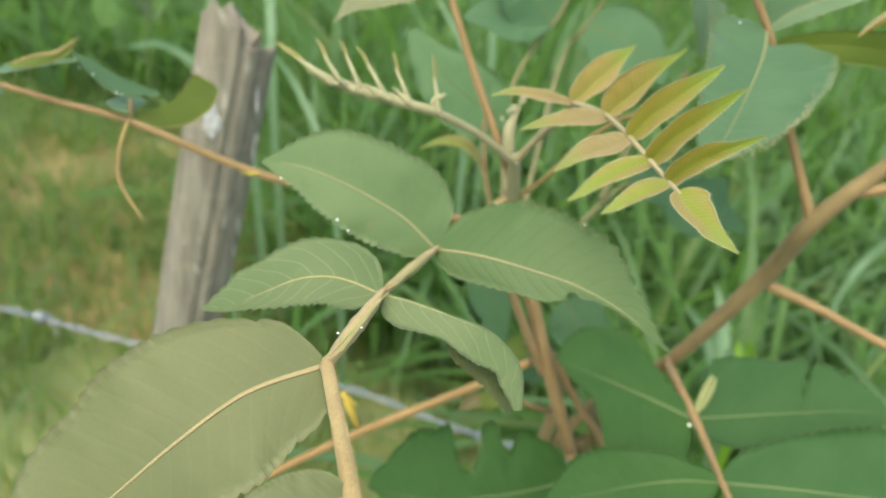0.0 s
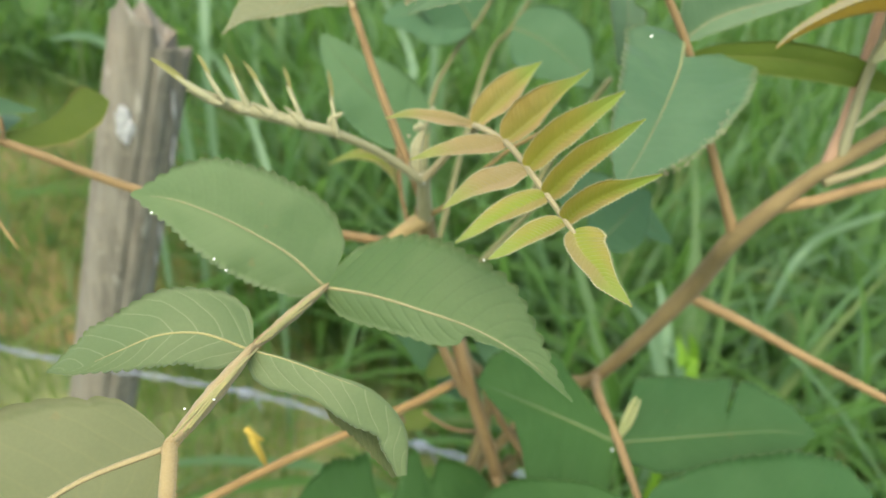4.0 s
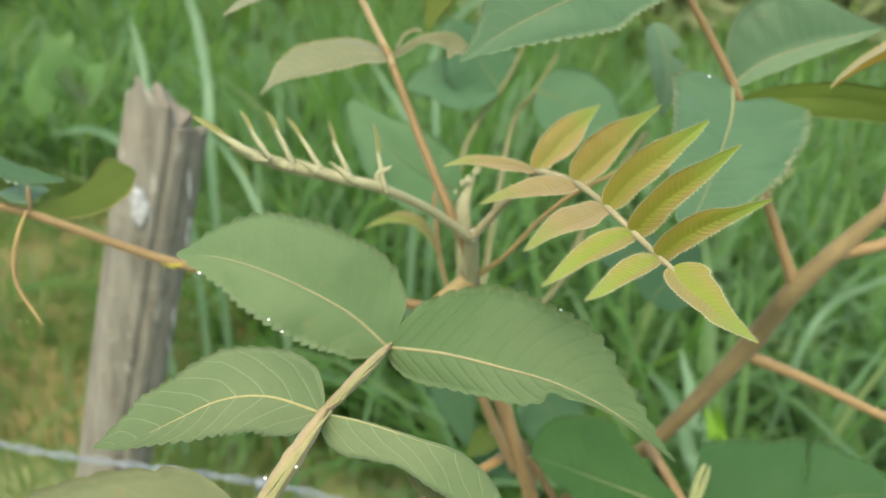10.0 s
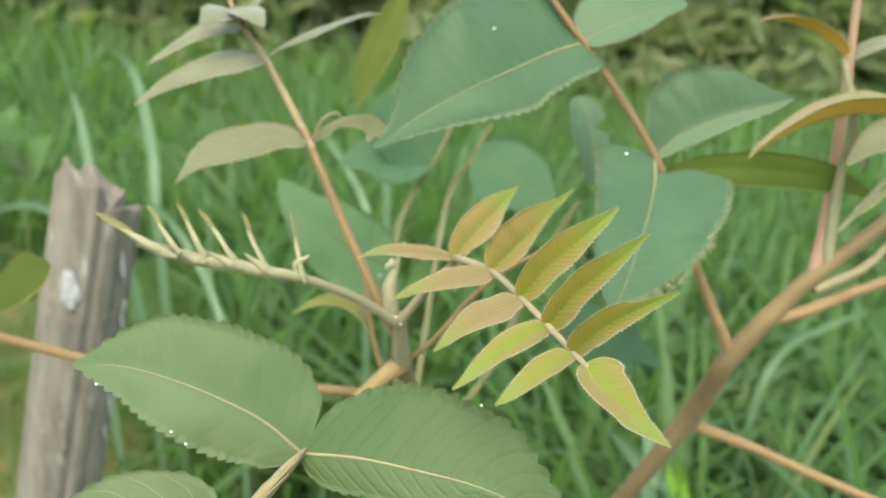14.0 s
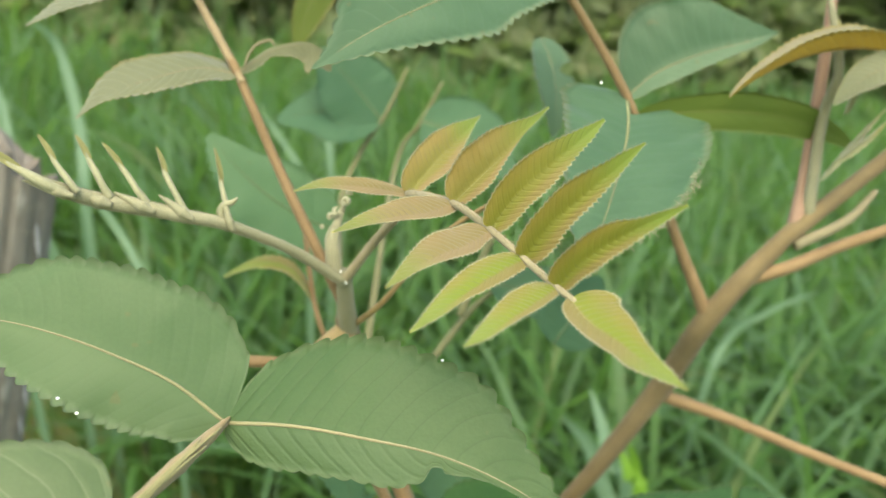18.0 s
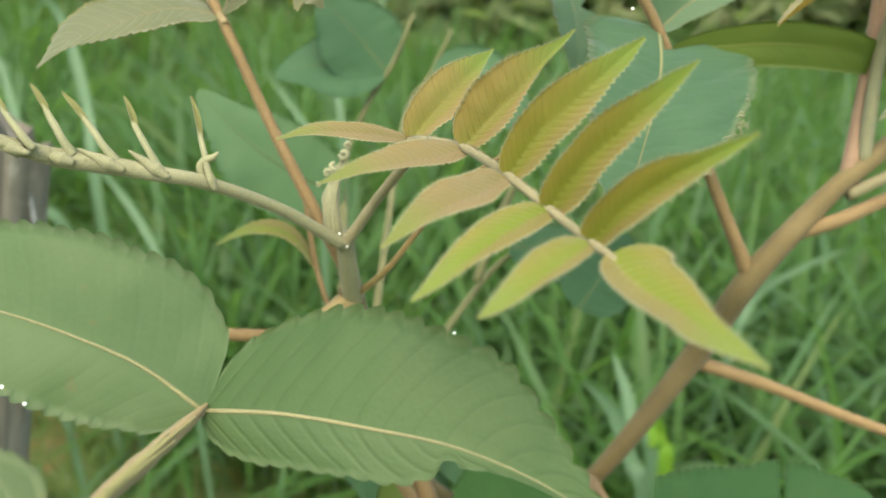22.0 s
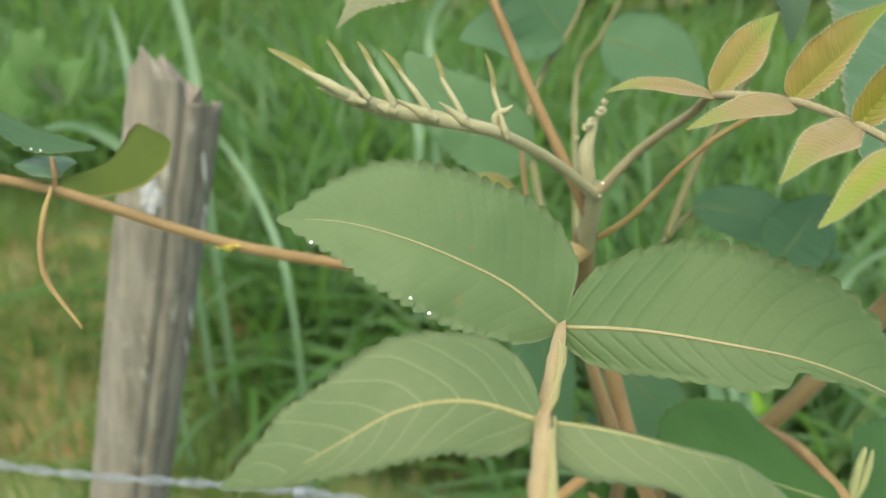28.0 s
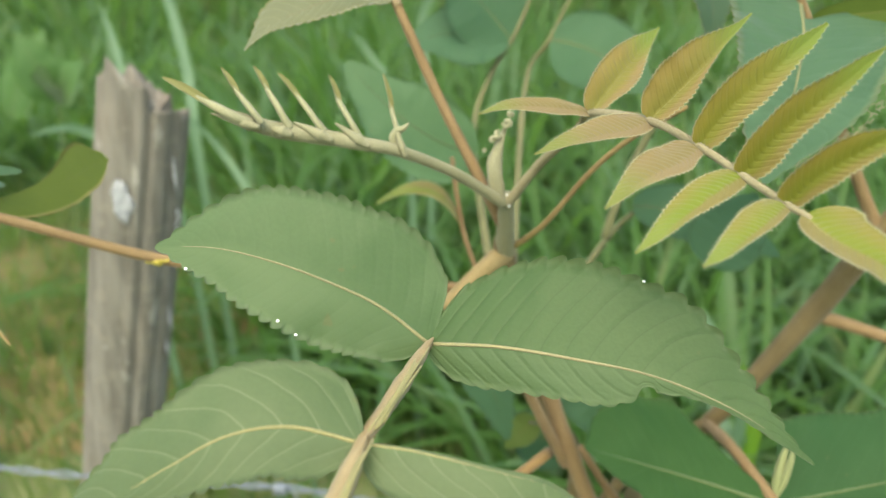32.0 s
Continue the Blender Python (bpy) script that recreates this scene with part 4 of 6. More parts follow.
# ---- fence ----
def fence_post():
    base = tagged(new("fence_post"), "weathered grey split wooden fence post with white lichen", "fence post")
    base.location = POST_FOOT
    ORIGIN[base.name] = Vector(POST_FOOT)
    foot, top = Vector(POST_FOOT), Vector(POST_TOP)
    sides, levels = 72, 70
    verts, faces = [], []
    for i in range(levels + 1):
        s = (i / levels) ** 0.6
        for j in range(sides):
            a = 2 * math.pi * j / sides
            c, d = math.cos(a), math.sin(a)
            r = POST_R * (1.0 - 0.05 * s + 0.05 * noise.noise(Vector((c * 1.5, d * 1.5, s * 3))) + 0.035 * noise.noise(Vector((c * 6, d * 6, s * 2.2))))
            if d < 0:
                r -= 0.006 * math.exp(-((c - 0.40) / 0.05) ** 2)
            r -= 0.0018 * max(0.0, math.sin(7 * a + 0.8 * math.sin(s * 5))) ** 6
            # the top is broken: a tall splinter on one side, sloping to a lower shoulder
            cut = float(np.interp(c, (-1.0, -0.75, -0.62, -0.3, 0.05, 0.35, 0.42, 0.55, 1.0), (0.024, 0.018, 0.0, 0.012, 0.024, 0.028, 0.046, 0.046, 0.050)))
            cut += 0.020 * max(0.0, d) + 0.003 * (1 + noise.noise(Vector((c * 9, d * 9, 1.0))))
            p = (top - foot) * min(s, 1 - cut / (top - foot).z) + Vector((c * r, d * r * 0.9, 0))
            verts.append(p)
    for i in range(levels):
        for j in range(sides):
            a, b = i * sides + j, i * sides + (j + 1) % sides
            faces.append((a, b, b + sides, a + sides))
    crown = len(verts)
    verts.append((top - foot) + Vector((0, 0.0, -0.06)))
    for j in range(sides):
        faces.append((crown, levels * sides + j, levels * sides + (j + 1) % sides))
    mesh = bpy.data.meshes.new("post")
    mesh.from_pydata([tuple(v) for v in verts], [], faces)
    mesh.polygons.foreach_set("use_smooth", [True] * (len(faces) - sides) + [False] * sides)
    put("post", mesh, [WOOD], base, foot)
    for x, z, w, h in LICHENS:
        axis = foot + (top - foot) * ((z - foot.z) / (top.z - foot.z))
        off = max(-0.97, min(0.97, (x - axis.x) / POST_R))
        lump("lichen_patch", base, axis + Vector((off * POST_R, -math.sqrt(1 - off * off) * POST_R * 0.9 + 0.0005, 0)), 1.0, LICHEN, (w * math.sqrt(1.05 - off * off), 0.0010, h), 0.7, "white lichen patch", 4, 3.0)
    return base


BARB2 = (-0.1440, 0.6625, 0.7200)
LICHENS = ((-0.276, 0.998, 0.0060, 0.0105), (-0.272, 0.988, 0.0064, 0.0085), (-0.279, 0.986, 0.0040, 0.0100), (-0.275, 0.977, 0.0034, 0.0060), (-0.237, 0.952, 0.0035, 0.0129), (-0.232, 0.967, 0.0029, 0.0070), (-0.234, 1.010, 0.0024, 0.0142), (-0.235, 0.968, 0.0034, 0.0049), (-0.254, 0.860, 0.0032, 0.0137), (-0.257, 0.826, 0.0027, 0.0086))
POST_FOOT, POST_TOP, POST_R = (-0.475, 0.76, -0.1), (-0.250, 0.745, 1.118), 0.041
post = fence_post()


def barbed_wire(points):
    base = tagged(new("barbed_wire"), "twisted galvanised barbed wire sagging past the post", "barbed wire")
    base.location = points[0]
    ORIGIN[base.name] = Vector(points[0])
    line = smooth_path(points, 40)
    for turn in (0.0, math.pi):
        pts, run = [], 0.0
        for i, p in enumerate(line):
            if i:
                run += (p - line[i - 1]).length
            a = run / 0.075 * 2 * math.pi + turn
            pts.append(p + Vector((0, math.cos(a), math.sin(a))) * 0.0024)
        mesh, origin = tube_mesh("strand", pts, [0.0013, 0.0013], 7, 1, rough=0.0)
        put("strand", mesh, [STEEL], base, origin)
    for where in WIRE_BARBS:
        p = Vector(where)
        ring = [p + Vector((-0.006 + 0.0022 * k / 3, 0.0062 * math.cos(k * 2.1), 0.0062 * math.sin(k * 2.1))) for k in range(16)]
        pts = [p + Vector((-0.022, -0.010, 0.016)), p + Vector((-0.009, -0.005, 0.005))] + ring + [p + Vector((0.009, 0.005, -0.005)), p + Vector((0.022, -0.008, -0.016))]
        mesh, origin = tube_mesh("barb", pts, [0.0006] + [0.0019] * 10 + [0.0006], 6, 2, rough=0.0)
        put("barb", mesh, [STEEL], base, origin)
    return base


WIRE_BARBS = (BARB2, (0.051, 0.642, 0.6975), (-0.475, 0.688, 0.727))
barbed_wire([(-1.6, 0.72, 0.80), (-0.9, 0.70, 0.753), (-0.525, 0.69, 0.729), (-0.366, 0.682, 0.716), (-0.116, 0.66, 0.7200), (0.07, 0.64, 0.6950), (0.5, 0.62, 0.66), (1.5, 0.6, 0.69)])

# ---- the shrub ----
shrub = tagged(new("sumac_shrub"), "young sumac shrub with velvety orange stalks and toothed compound leaves", "shrub")
shrub.location = (0.08, 0.5, 0.0)
ORIGIN[shrub.name] = Vector((0.08, 0.5, 0.0))

# the large near leaf
leaf = stem("compound_leaf", shrub, TAN, [(-0.0129, 0.2885, 1.1090), (-0.0203, 0.2596, 1.1135), (-0.0276, 0.2307, 1.1180), (-0.0349, 0.1888, 1.1206), (-0.0362, 0.1814, 1.1210), (-0.0339, 0.1745, 1.1222), (-0.0171, 0.1238, 1.1304), (-0.0118, 0.1119, 1.1226), (0.0041, 0.1044, 1.0757), (0.0387, 0.1343, 0.8740), (0.1133, 0.1929, 0.5534)], [0.0012, 0.0013, 0.0016, 0.0018, 0.0021, 0.0020, 0.0022, 0.0024, 0.0027, 0.0032, 0.0040], label='large green compound leaf with a hairy winged stalk')
wing(leaf, (-0.0276, 0.2307, 1.1180), (-0.0129, 0.2885, 1.1090), 0.0022)
wing(leaf, (-0.0362, 0.1814, 1.1210), (-0.0276, 0.2307, 1.1180), 0.0026)
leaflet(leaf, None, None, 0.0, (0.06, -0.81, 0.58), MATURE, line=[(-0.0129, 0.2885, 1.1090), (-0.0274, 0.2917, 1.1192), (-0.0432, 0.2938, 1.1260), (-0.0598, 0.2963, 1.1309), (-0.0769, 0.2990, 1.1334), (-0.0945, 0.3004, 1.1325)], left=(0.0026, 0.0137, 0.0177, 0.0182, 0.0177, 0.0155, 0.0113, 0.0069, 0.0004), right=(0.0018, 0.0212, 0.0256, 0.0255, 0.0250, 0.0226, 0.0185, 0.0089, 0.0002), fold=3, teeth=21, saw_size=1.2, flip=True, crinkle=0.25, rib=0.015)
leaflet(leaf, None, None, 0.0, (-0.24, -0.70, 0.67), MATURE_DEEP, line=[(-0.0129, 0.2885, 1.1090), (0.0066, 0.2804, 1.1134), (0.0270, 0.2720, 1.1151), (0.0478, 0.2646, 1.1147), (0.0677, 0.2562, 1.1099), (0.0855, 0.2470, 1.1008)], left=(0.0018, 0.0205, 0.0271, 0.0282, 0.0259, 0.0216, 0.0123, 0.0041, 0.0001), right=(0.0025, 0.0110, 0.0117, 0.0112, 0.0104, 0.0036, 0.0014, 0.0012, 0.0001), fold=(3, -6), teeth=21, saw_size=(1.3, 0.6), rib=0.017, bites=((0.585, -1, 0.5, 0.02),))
leaflet(leaf, None, None, 0.0, (-0.13, -0.60, 0.79), MATURE_VEINED, line=[(-0.0276, 0.2307, 1.1180), (-0.0433, 0.2312, 1.1217), (-0.0568, 0.2288, 1.1206), (-0.0687, 0.2244, 1.1153), (-0.0805, 0.2220, 1.1088), (-0.0930, 0.2240, 1.1030)], left=(0.0011, 0.0103, 0.0106, 0.0106, 0.0089, 0.0060, 0.0030, 0.0016, 0.0002), right=(0.0019, 0.0151, 0.0162, 0.0162, 0.0145, 0.0140, 0.0128, 0.0077, 0.0002), fold=-3, teeth=20, saw_size=1.0, rib=0.020)
leaflet(leaf, None, None, 0.0, (0.12, -0.61, 0.78), MATURE_VEINED, line=[(-0.0276, 0.2307, 1.1180), (-0.0148, 0.2271, 1.1187), (-0.0002, 0.2235, 1.1173), (0.0144, 0.2218, 1.1136), (0.0253, 0.2176, 1.1045), (0.0285, 0.2094, 1.0927)], left=(0.0007, 0.0010, 0.0011, 0.0013, 0.0016, 0.0016, 0.0016, 0.0014, 0.0004), right=(0.0026, 0.0098, 0.0096, 0.0086, 0.0112, 0.0114, 0.0085, 0.0081, 0.0030), fold=(-30, -4), teeth=20, saw_size=0.5, ragged=0.05, rib=0.03)
leaflet(leaf, None, None, 0.0, (0.24, -0.69, 0.68), EATEN, line=[(-0.0008, 0.2253, 1.1071), (0.0051, 0.2237, 1.1035), (0.0109, 0.2222, 1.0998), (0.0165, 0.2203, 1.0960), (0.0212, 0.2175, 1.0915), (0.0252, 0.2141, 1.0867)], left=(0.0006, 0.0016, 0.0026, 0.0041, 0.0058, 0.0051, 0.0045, 0.0028, 0.0010), right=(0.0014, 0.0042, 0.0049, 0.0043, 0.0044, 0.0041, 0.0034, 0.0021, 0.0008), fold=4, teeth=12, ragged=0.15, label="olive-brown eaten half of a leaflet, folded under")
leaflet(leaf, None, None, 0.0, (0.06, -0.71, 0.70), WARM, line=[(-0.0362, 0.1814, 1.1210), (-0.0558, 0.1685, 1.1171), (-0.0700, 0.1566, 1.1081), (-0.0832, 0.1463, 1.0962), (-0.0962, 0.1375, 1.0828), (-0.1077, 0.1258, 1.0705)], left=(0.0071, 0.0190, 0.0233, 0.0227, 0.0200, 0.0174, 0.0138, 0.0089, 0.0011), right=(0.0015, 0.0194, 0.0274, 0.0302, 0.0308, 0.0284, 0.0261, 0.0171, 0.0004), fold=0, teeth=24, saw_size=0.8, crinkle=0.4, rib=0.018)
leaflet(leaf, (-0.0171, 0.1238, 1.1304), (-0.0481, 0.1043, 1.1212), 0.0212, (0.03, -0.51, 0.86), WARM, arch=0.08, fold=0, bend=0, teeth=24)
droplet(leaf, (-0.0837, 0.2941, 1.1287), 0.0006)
droplet(leaf, (-0.0557, 0.2828, 1.1186), 0.0006)
droplet(leaf, (-0.0505, 0.2812, 1.1152), 0.0006)
droplet(leaf, (0.0479, 0.2885, 1.1313), 0.0006)
droplet(leaf, (-0.0349, 0.1896, 1.1273), 0.0004)
droplet(leaf, (-0.0286, 0.1952, 1.1269), 0.0004)
# the young orange and yellow-green leaf
leaf = stem("compound_leaf", shrub, YOUNG_STEM, [(0.0193, 0.3934, 1.1145), (0.0308, 0.3837, 1.1364), (0.0397, 0.3595, 1.1575), (0.0384, 0.3390, 1.1674), (0.0498, 0.3124, 1.1720), (0.0576, 0.2905, 1.1708), (0.0646, 0.2764, 1.1675), (0.0700, 0.2620, 1.1653), (0.0727, 0.2552, 1.1646)], [0.0021, 0.0018, 0.0016, 0.0014, 0.0012, 0.0011, 0.0010, 0.0009, 0.0007], label='young compound leaf with orange and yellow-green toothed leaflets')
leaflet(leaf, None, None, 0.0, (0.22, -0.79, 0.58), YOUNG, line=[(0.0384, 0.3390, 1.1674), (0.0456, 0.3449, 1.1753), (0.0520, 0.3509, 1.1816), (0.0584, 0.3575, 1.1871), (0.0645, 0.3647, 1.1923)], left=(0.0027, 0.0069, 0.0081, 0.0080, 0.0069, 0.0051, 0.0023, 0.0002), right=(0.0013, 0.0033, 0.0054, 0.0057, 0.0041, 0.0022, 0.0010, 0.0001), fold=(10, 22), teeth=26, saw_size=(0.85, 1.3), crinkle=3.5, rib=0.010, fringe=0.0009)
leaflet(leaf, None, None, 0.0, (-0.02, -0.95, 0.32), YOUNG, line=[(0.0498, 0.3124, 1.1720), (0.0570, 0.3135, 1.1799), (0.0642, 0.3154, 1.1875), (0.0710, 0.3183, 1.1951), (0.0780, 0.3220, 1.2023)], left=(0.0030, 0.0078, 0.0096, 0.0092, 0.0080, 0.0048, 0.0017, 0.0003), right=(0.0012, 0.0033, 0.0037, 0.0022, 0.0009, 0.0003, 0.0004, 0.0001), fold=(10, 22), teeth=26, saw_size=(0.85, 1.3), crinkle=3.5, rib=0.010, fringe=0.0009)
leaflet(leaf, None, None, 0.0, (-0.11, -0.97, 0.23), YOUNG_GOLD, line=[(0.0576, 0.2905, 1.1708), (0.0635, 0.2907, 1.1805), (0.0709, 0.2912, 1.1885), (0.0788, 0.2926, 1.1960), (0.0867, 0.2948, 1.2033)], left=(0.0023, 0.0051, 0.0061, 0.0064, 0.0056, 0.0039, 0.0020, 0.0003), right=(0.0017, 0.0043, 0.0047, 0.0047, 0.0040, 0.0027, 0.0019, 0.0003), fold=(10, 22), teeth=26, saw_size=(0.85, 1.3), crinkle=3.5, rib=0.010, fringe=0.0009)
leaflet(leaf, None, None, 0.0, (-0.23, -0.97, 0.08), YOUNG_GOLD, line=[(0.0646, 0.2764, 1.1675), (0.0694, 0.2747, 1.1772), (0.0760, 0.2732, 1.1854), (0.0833, 0.2726, 1.1932), (0.0906, 0.2729, 1.2010)], left=(0.0029, 0.0045, 0.0048, 0.0056, 0.0050, 0.0034, 0.0021, 0.0002), right=(0.0021, 0.0048, 0.0042, 0.0035, 0.0030, 0.0020, 0.0010, 0.0001), fold=(10, 22), teeth=26, saw_size=(0.85, 1.3), crinkle=3.5, rib=0.010, fringe=0.0009)
leaflet(leaf, None, None, 0.0, (-0.41, -0.91, 0.00), YOUNG_GOLD, line=[(0.0700, 0.2620, 1.1653), (0.0737, 0.2591, 1.1729), (0.0796, 0.2559, 1.1796), (0.0865, 0.2532, 1.1856), (0.0941, 0.2510, 1.1910)], left=(0.0029, 0.0043, 0.0045, 0.0048, 0.0041, 0.0019, 0.0010, 0.0002), right=(0.0016, 0.0030, 0.0037, 0.0033, 0.0029, 0.0021, 0.0013, 0.0003), fold=(10, 22), teeth=26, saw_size=(0.85, 1.3), crinkle=3.5, rib=0.010, fringe=0.0009)
leaflet(leaf, None, None, 0.0, (0.16, -0.65, 0.74), YOUNG_PINK, line=[(0.0384, 0.3390, 1.1674), (0.0281, 0.3352, 1.1696), (0.0190, 0.3332, 1.1705), (0.0098, 0.3319, 1.1702), (0.0009, 0.3303, 1.1680)], left=(0.0013, 0.0018, 0.0028, 0.0025, 0.0018, 0.0012, 0.0005, 0.0002), right=(0.0012, 0.0035, 0.0042, 0.0038, 0.0037, 0.0032, 0.0016, 0.0003), fold=(10, -8), teeth=24, saw_size=(1.1, 0.9), crinkle=3.8, flip=True, rib=0.012, fringe=0.0009)
leaflet(leaf, None, None, 0.0, (0.16, -0.56, 0.81), YOUNG_PINK, line=[(0.0498, 0.3124, 1.1720), (0.0417, 0.3046, 1.1712), (0.0329, 0.2999, 1.1705), (0.0234, 0.2966, 1.1691), (0.0141, 0.2939, 1.1663)], left=(0.0022, 0.0032, 0.0025, 0.0018, 0.0016, 0.0013, 0.0010, 0.0002), right=(0.0024, 0.0061, 0.0071, 0.0071, 0.0056, 0.0037, 0.0018, 0.0001), fold=(10, -8), teeth=24, saw_size=(1.1, 0.9), crinkle=3.8, flip=True, rib=0.012, fringe=0.0009)
leaflet(leaf, None, None, 0.0, (0.13, -0.50, 0.86), YOUNG_PINK, line=[(0.0576, 0.2905, 1.1708), (0.0509, 0.2818, 1.1695), (0.0434, 0.2760, 1.1680), (0.0354, 0.2712, 1.1654), (0.0281, 0.2665, 1.1612)], left=(0.0019, 0.0023, 0.0034, 0.0028, 0.0020, 0.0016, 0.0013, 0.0003), right=(0.0031, 0.0065, 0.0074, 0.0075, 0.0066, 0.0041, 0.0018, 0.0001), fold=(10, -8), teeth=24, saw_size=(1.1, 0.9), crinkle=3.8, flip=True, rib=0.012, fringe=0.0009)
leaflet(leaf, None, None, 0.0, (0.04, -0.58, 0.81), YOUNG_LIME, line=[(0.0646, 0.2764, 1.1675), (0.0566, 0.2696, 1.1658), (0.0493, 0.2640, 1.1630), (0.0418, 0.2593, 1.1590), (0.0340, 0.2559, 1.1543)], left=(0.0019, 0.0028, 0.0029, 0.0022, 0.0014, 0.0012, 0.0009, 0.0002), right=(0.0025, 0.0053, 0.0060, 0.0058, 0.0051, 0.0038, 0.0020, 0.0002), fold=(10, -8), teeth=24, saw_size=(1.1, 0.9), crinkle=3.8, flip=True, rib=0.012, fringe=0.0009)
leaflet(leaf, None, None, 0.0, (0.14, -0.50, 0.85), YOUNG_LIME, line=[(0.0700, 0.2620, 1.1653), (0.0642, 0.2552, 1.1645), (0.0582, 0.2498, 1.1630), (0.0517, 0.2454, 1.1605), (0.0448, 0.2421, 1.1576)], left=(0.0015, 0.0016, 0.0016, 0.0013, 0.0011, 0.0010, 0.0010, 0.0001), right=(0.0024, 0.0050, 0.0058, 0.0057, 0.0049, 0.0037, 0.0021, 0.0002), fold=(10, -8), teeth=24, saw_size=(1.1, 0.9), crinkle=3.8, flip=True, rib=0.012, fringe=0.0009)
leaflet(leaf, None, None, 0.0, (-0.35, -0.24, 0.91), YOUNG_LIME, line=[(0.0720, 0.2569, 1.1648), (0.0734, 0.2466, 1.1636), (0.0773, 0.2374, 1.1630), (0.0814, 0.2284, 1.1620), (0.0865, 0.2199, 1.1608)], left=(0.0044, 0.0095, 0.0082, 0.0068, 0.0045, 0.0028, 0.0015, 0.0001), right=(0.0007, 0.0036, 0.0041, 0.0045, 0.0042, 0.0042, 0.0023, 0.0003), fold=(6, 14), teeth=26, saw_size=(0.6, 1.0), crinkle=3.0, rib=0.010, fringe=0.0009)
# the unfolding leaf like a comb
leaf = stem("compound_leaf", shrub, BUD, [(0.0193, 0.3934, 1.1145), (-0.0035, 0.3828, 1.1314), (-0.0251, 0.3700, 1.1434), (-0.0376, 0.3647, 1.1472), (-0.0551, 0.3641, 1.1499), (-0.0678, 0.3624, 1.1519), (-0.0793, 0.3566, 1.1567), (-0.0881, 0.3539, 1.1615)], [0.0024, 0.0021, 0.0022, 0.0025, 0.0030, 0.0030, 0.0025, 0.0013], label='unfolding young leaf with leaflets still folded like a comb')
comb_leaflet(leaf, (-0.0247, 0.3701, 1.1437), (-0.0258, 0.3707, 1.1500), (-0.0283, 0.3759, 1.1567), (-0.0321, 0.3817, 1.1700), 0.0024)
comb_leaflet(leaf, (-0.0394, 0.3654, 1.1488), (-0.0426, 0.3659, 1.1545), (-0.0474, 0.3709, 1.1608), (-0.0515, 0.3751, 1.1701), 0.0025)
comb_leaflet(leaf, (-0.0522, 0.3644, 1.1510), (-0.0560, 0.3646, 1.1562), (-0.0615, 0.3695, 1.1619), (-0.0698, 0.3735, 1.1705), 0.0027)
comb_leaflet(leaf, (-0.0643, 0.3626, 1.1527), (-0.0674, 0.3630, 1.1584), (-0.0725, 0.3681, 1.1647), (-0.0781, 0.3718, 1.1729), 0.0027)
comb_leaflet(leaf, (-0.0729, 0.3562, 1.1562), (-0.0761, 0.3560, 1.1605), (-0.0814, 0.3604, 1.1652), (-0.0879, 0.3642, 1.1736), 0.0026)
comb_leaflet(leaf, (-0.0764, 0.3558, 1.1551), (-0.0832, 0.3531, 1.1598), (-0.0895, 0.3544, 1.1624), (-0.1068, 0.3585, 1.1705), 0.0039)
scale(leaf, (-0.0227, 0.3671, 1.1420), (-0.0269, 0.3705, 1.1521), 0.0016)
scale(leaf, (-0.0359, 0.3623, 1.1468), (-0.0482, 0.3649, 1.1545), 0.0022)
scale(leaf, (-0.0489, 0.3613, 1.1490), (-0.0629, 0.3632, 1.1548), 0.0024)
scale(leaf, (-0.0631, 0.3597, 1.1511), (-0.0738, 0.3604, 1.1545), 0.0022)
scale(leaf, (-0.0732, 0.3536, 1.1552), (-0.0899, 0.3548, 1.1593), 0.002)
stem("curled_leaflet", leaf, PALE_WOOL, [(-0.0266, 0.3695, 1.1446), (-0.0277, 0.3705, 1.1484), (-0.0263, 0.3709, 1.1509), (-0.0239, 0.3708, 1.1519), (-0.0220, 0.3710, 1.1536)], [0.0010, 0.0015, 0.0014, 0.0011, 0.0005], label="woolly hook-shaped leaflet")
# the bud at the fork
leaf = bud_base(shrub, [(0.0157, 0.3943, 1.1163), (0.0145, 0.3955, 1.1239), (0.0138, 0.3975, 1.1311), (0.0148, 0.4000, 1.1369), (0.0166, 0.4024, 1.1425), (0.0187, 0.4046, 1.1478)])
curl(leaf, (0.0087, 0.3970, 1.1371), 0.0012)
curl(leaf, (0.0124, 0.3986, 1.1410), 0.0018)
curl(leaf, (0.0149, 0.3996, 1.1435), 0.0020)
curl(leaf, (0.0177, 0.4014, 1.1480), 0.0025)
curl(leaf, (0.0192, 0.4026, 1.1508), 0.0017)
droplet(leaf, (0.0203, 0.3907, 1.1150), 0.0006)
droplet(leaf, (0.0177, 0.3798, 1.1239), 0.0005)
# the upper leaf with pale leaflets
leaf = stem("compound_leaf", shrub, PETIOLE, [(0.0193, 0.4014, 1.1025), (0.0075, 0.4056, 1.1235), (-0.0100, 0.4170, 1.1535), (-0.0307, 0.4314, 1.1927), (-0.0347, 0.4352, 1.1981)], [0.0026, 0.0024, 0.0021, 0.0019, 0.0016], label='upper compound leaf with pale bronze-green leaflets')
part_stem = stem("rachis", leaf, TAN_PALE, [(-0.0294, 0.4301, 1.1908), (-0.0307, 0.4314, 1.1927), (-0.0573, 0.4570, 1.2291), (-0.0702, 0.4666, 1.2418), (-0.0796, 0.4730, 1.2579), (-0.0866, 0.4784, 1.2721)], [0.0017, 0.0019, 0.0016, 0.0014, 0.0011, 0.0008], label='pale tan hairy leaf stalk')
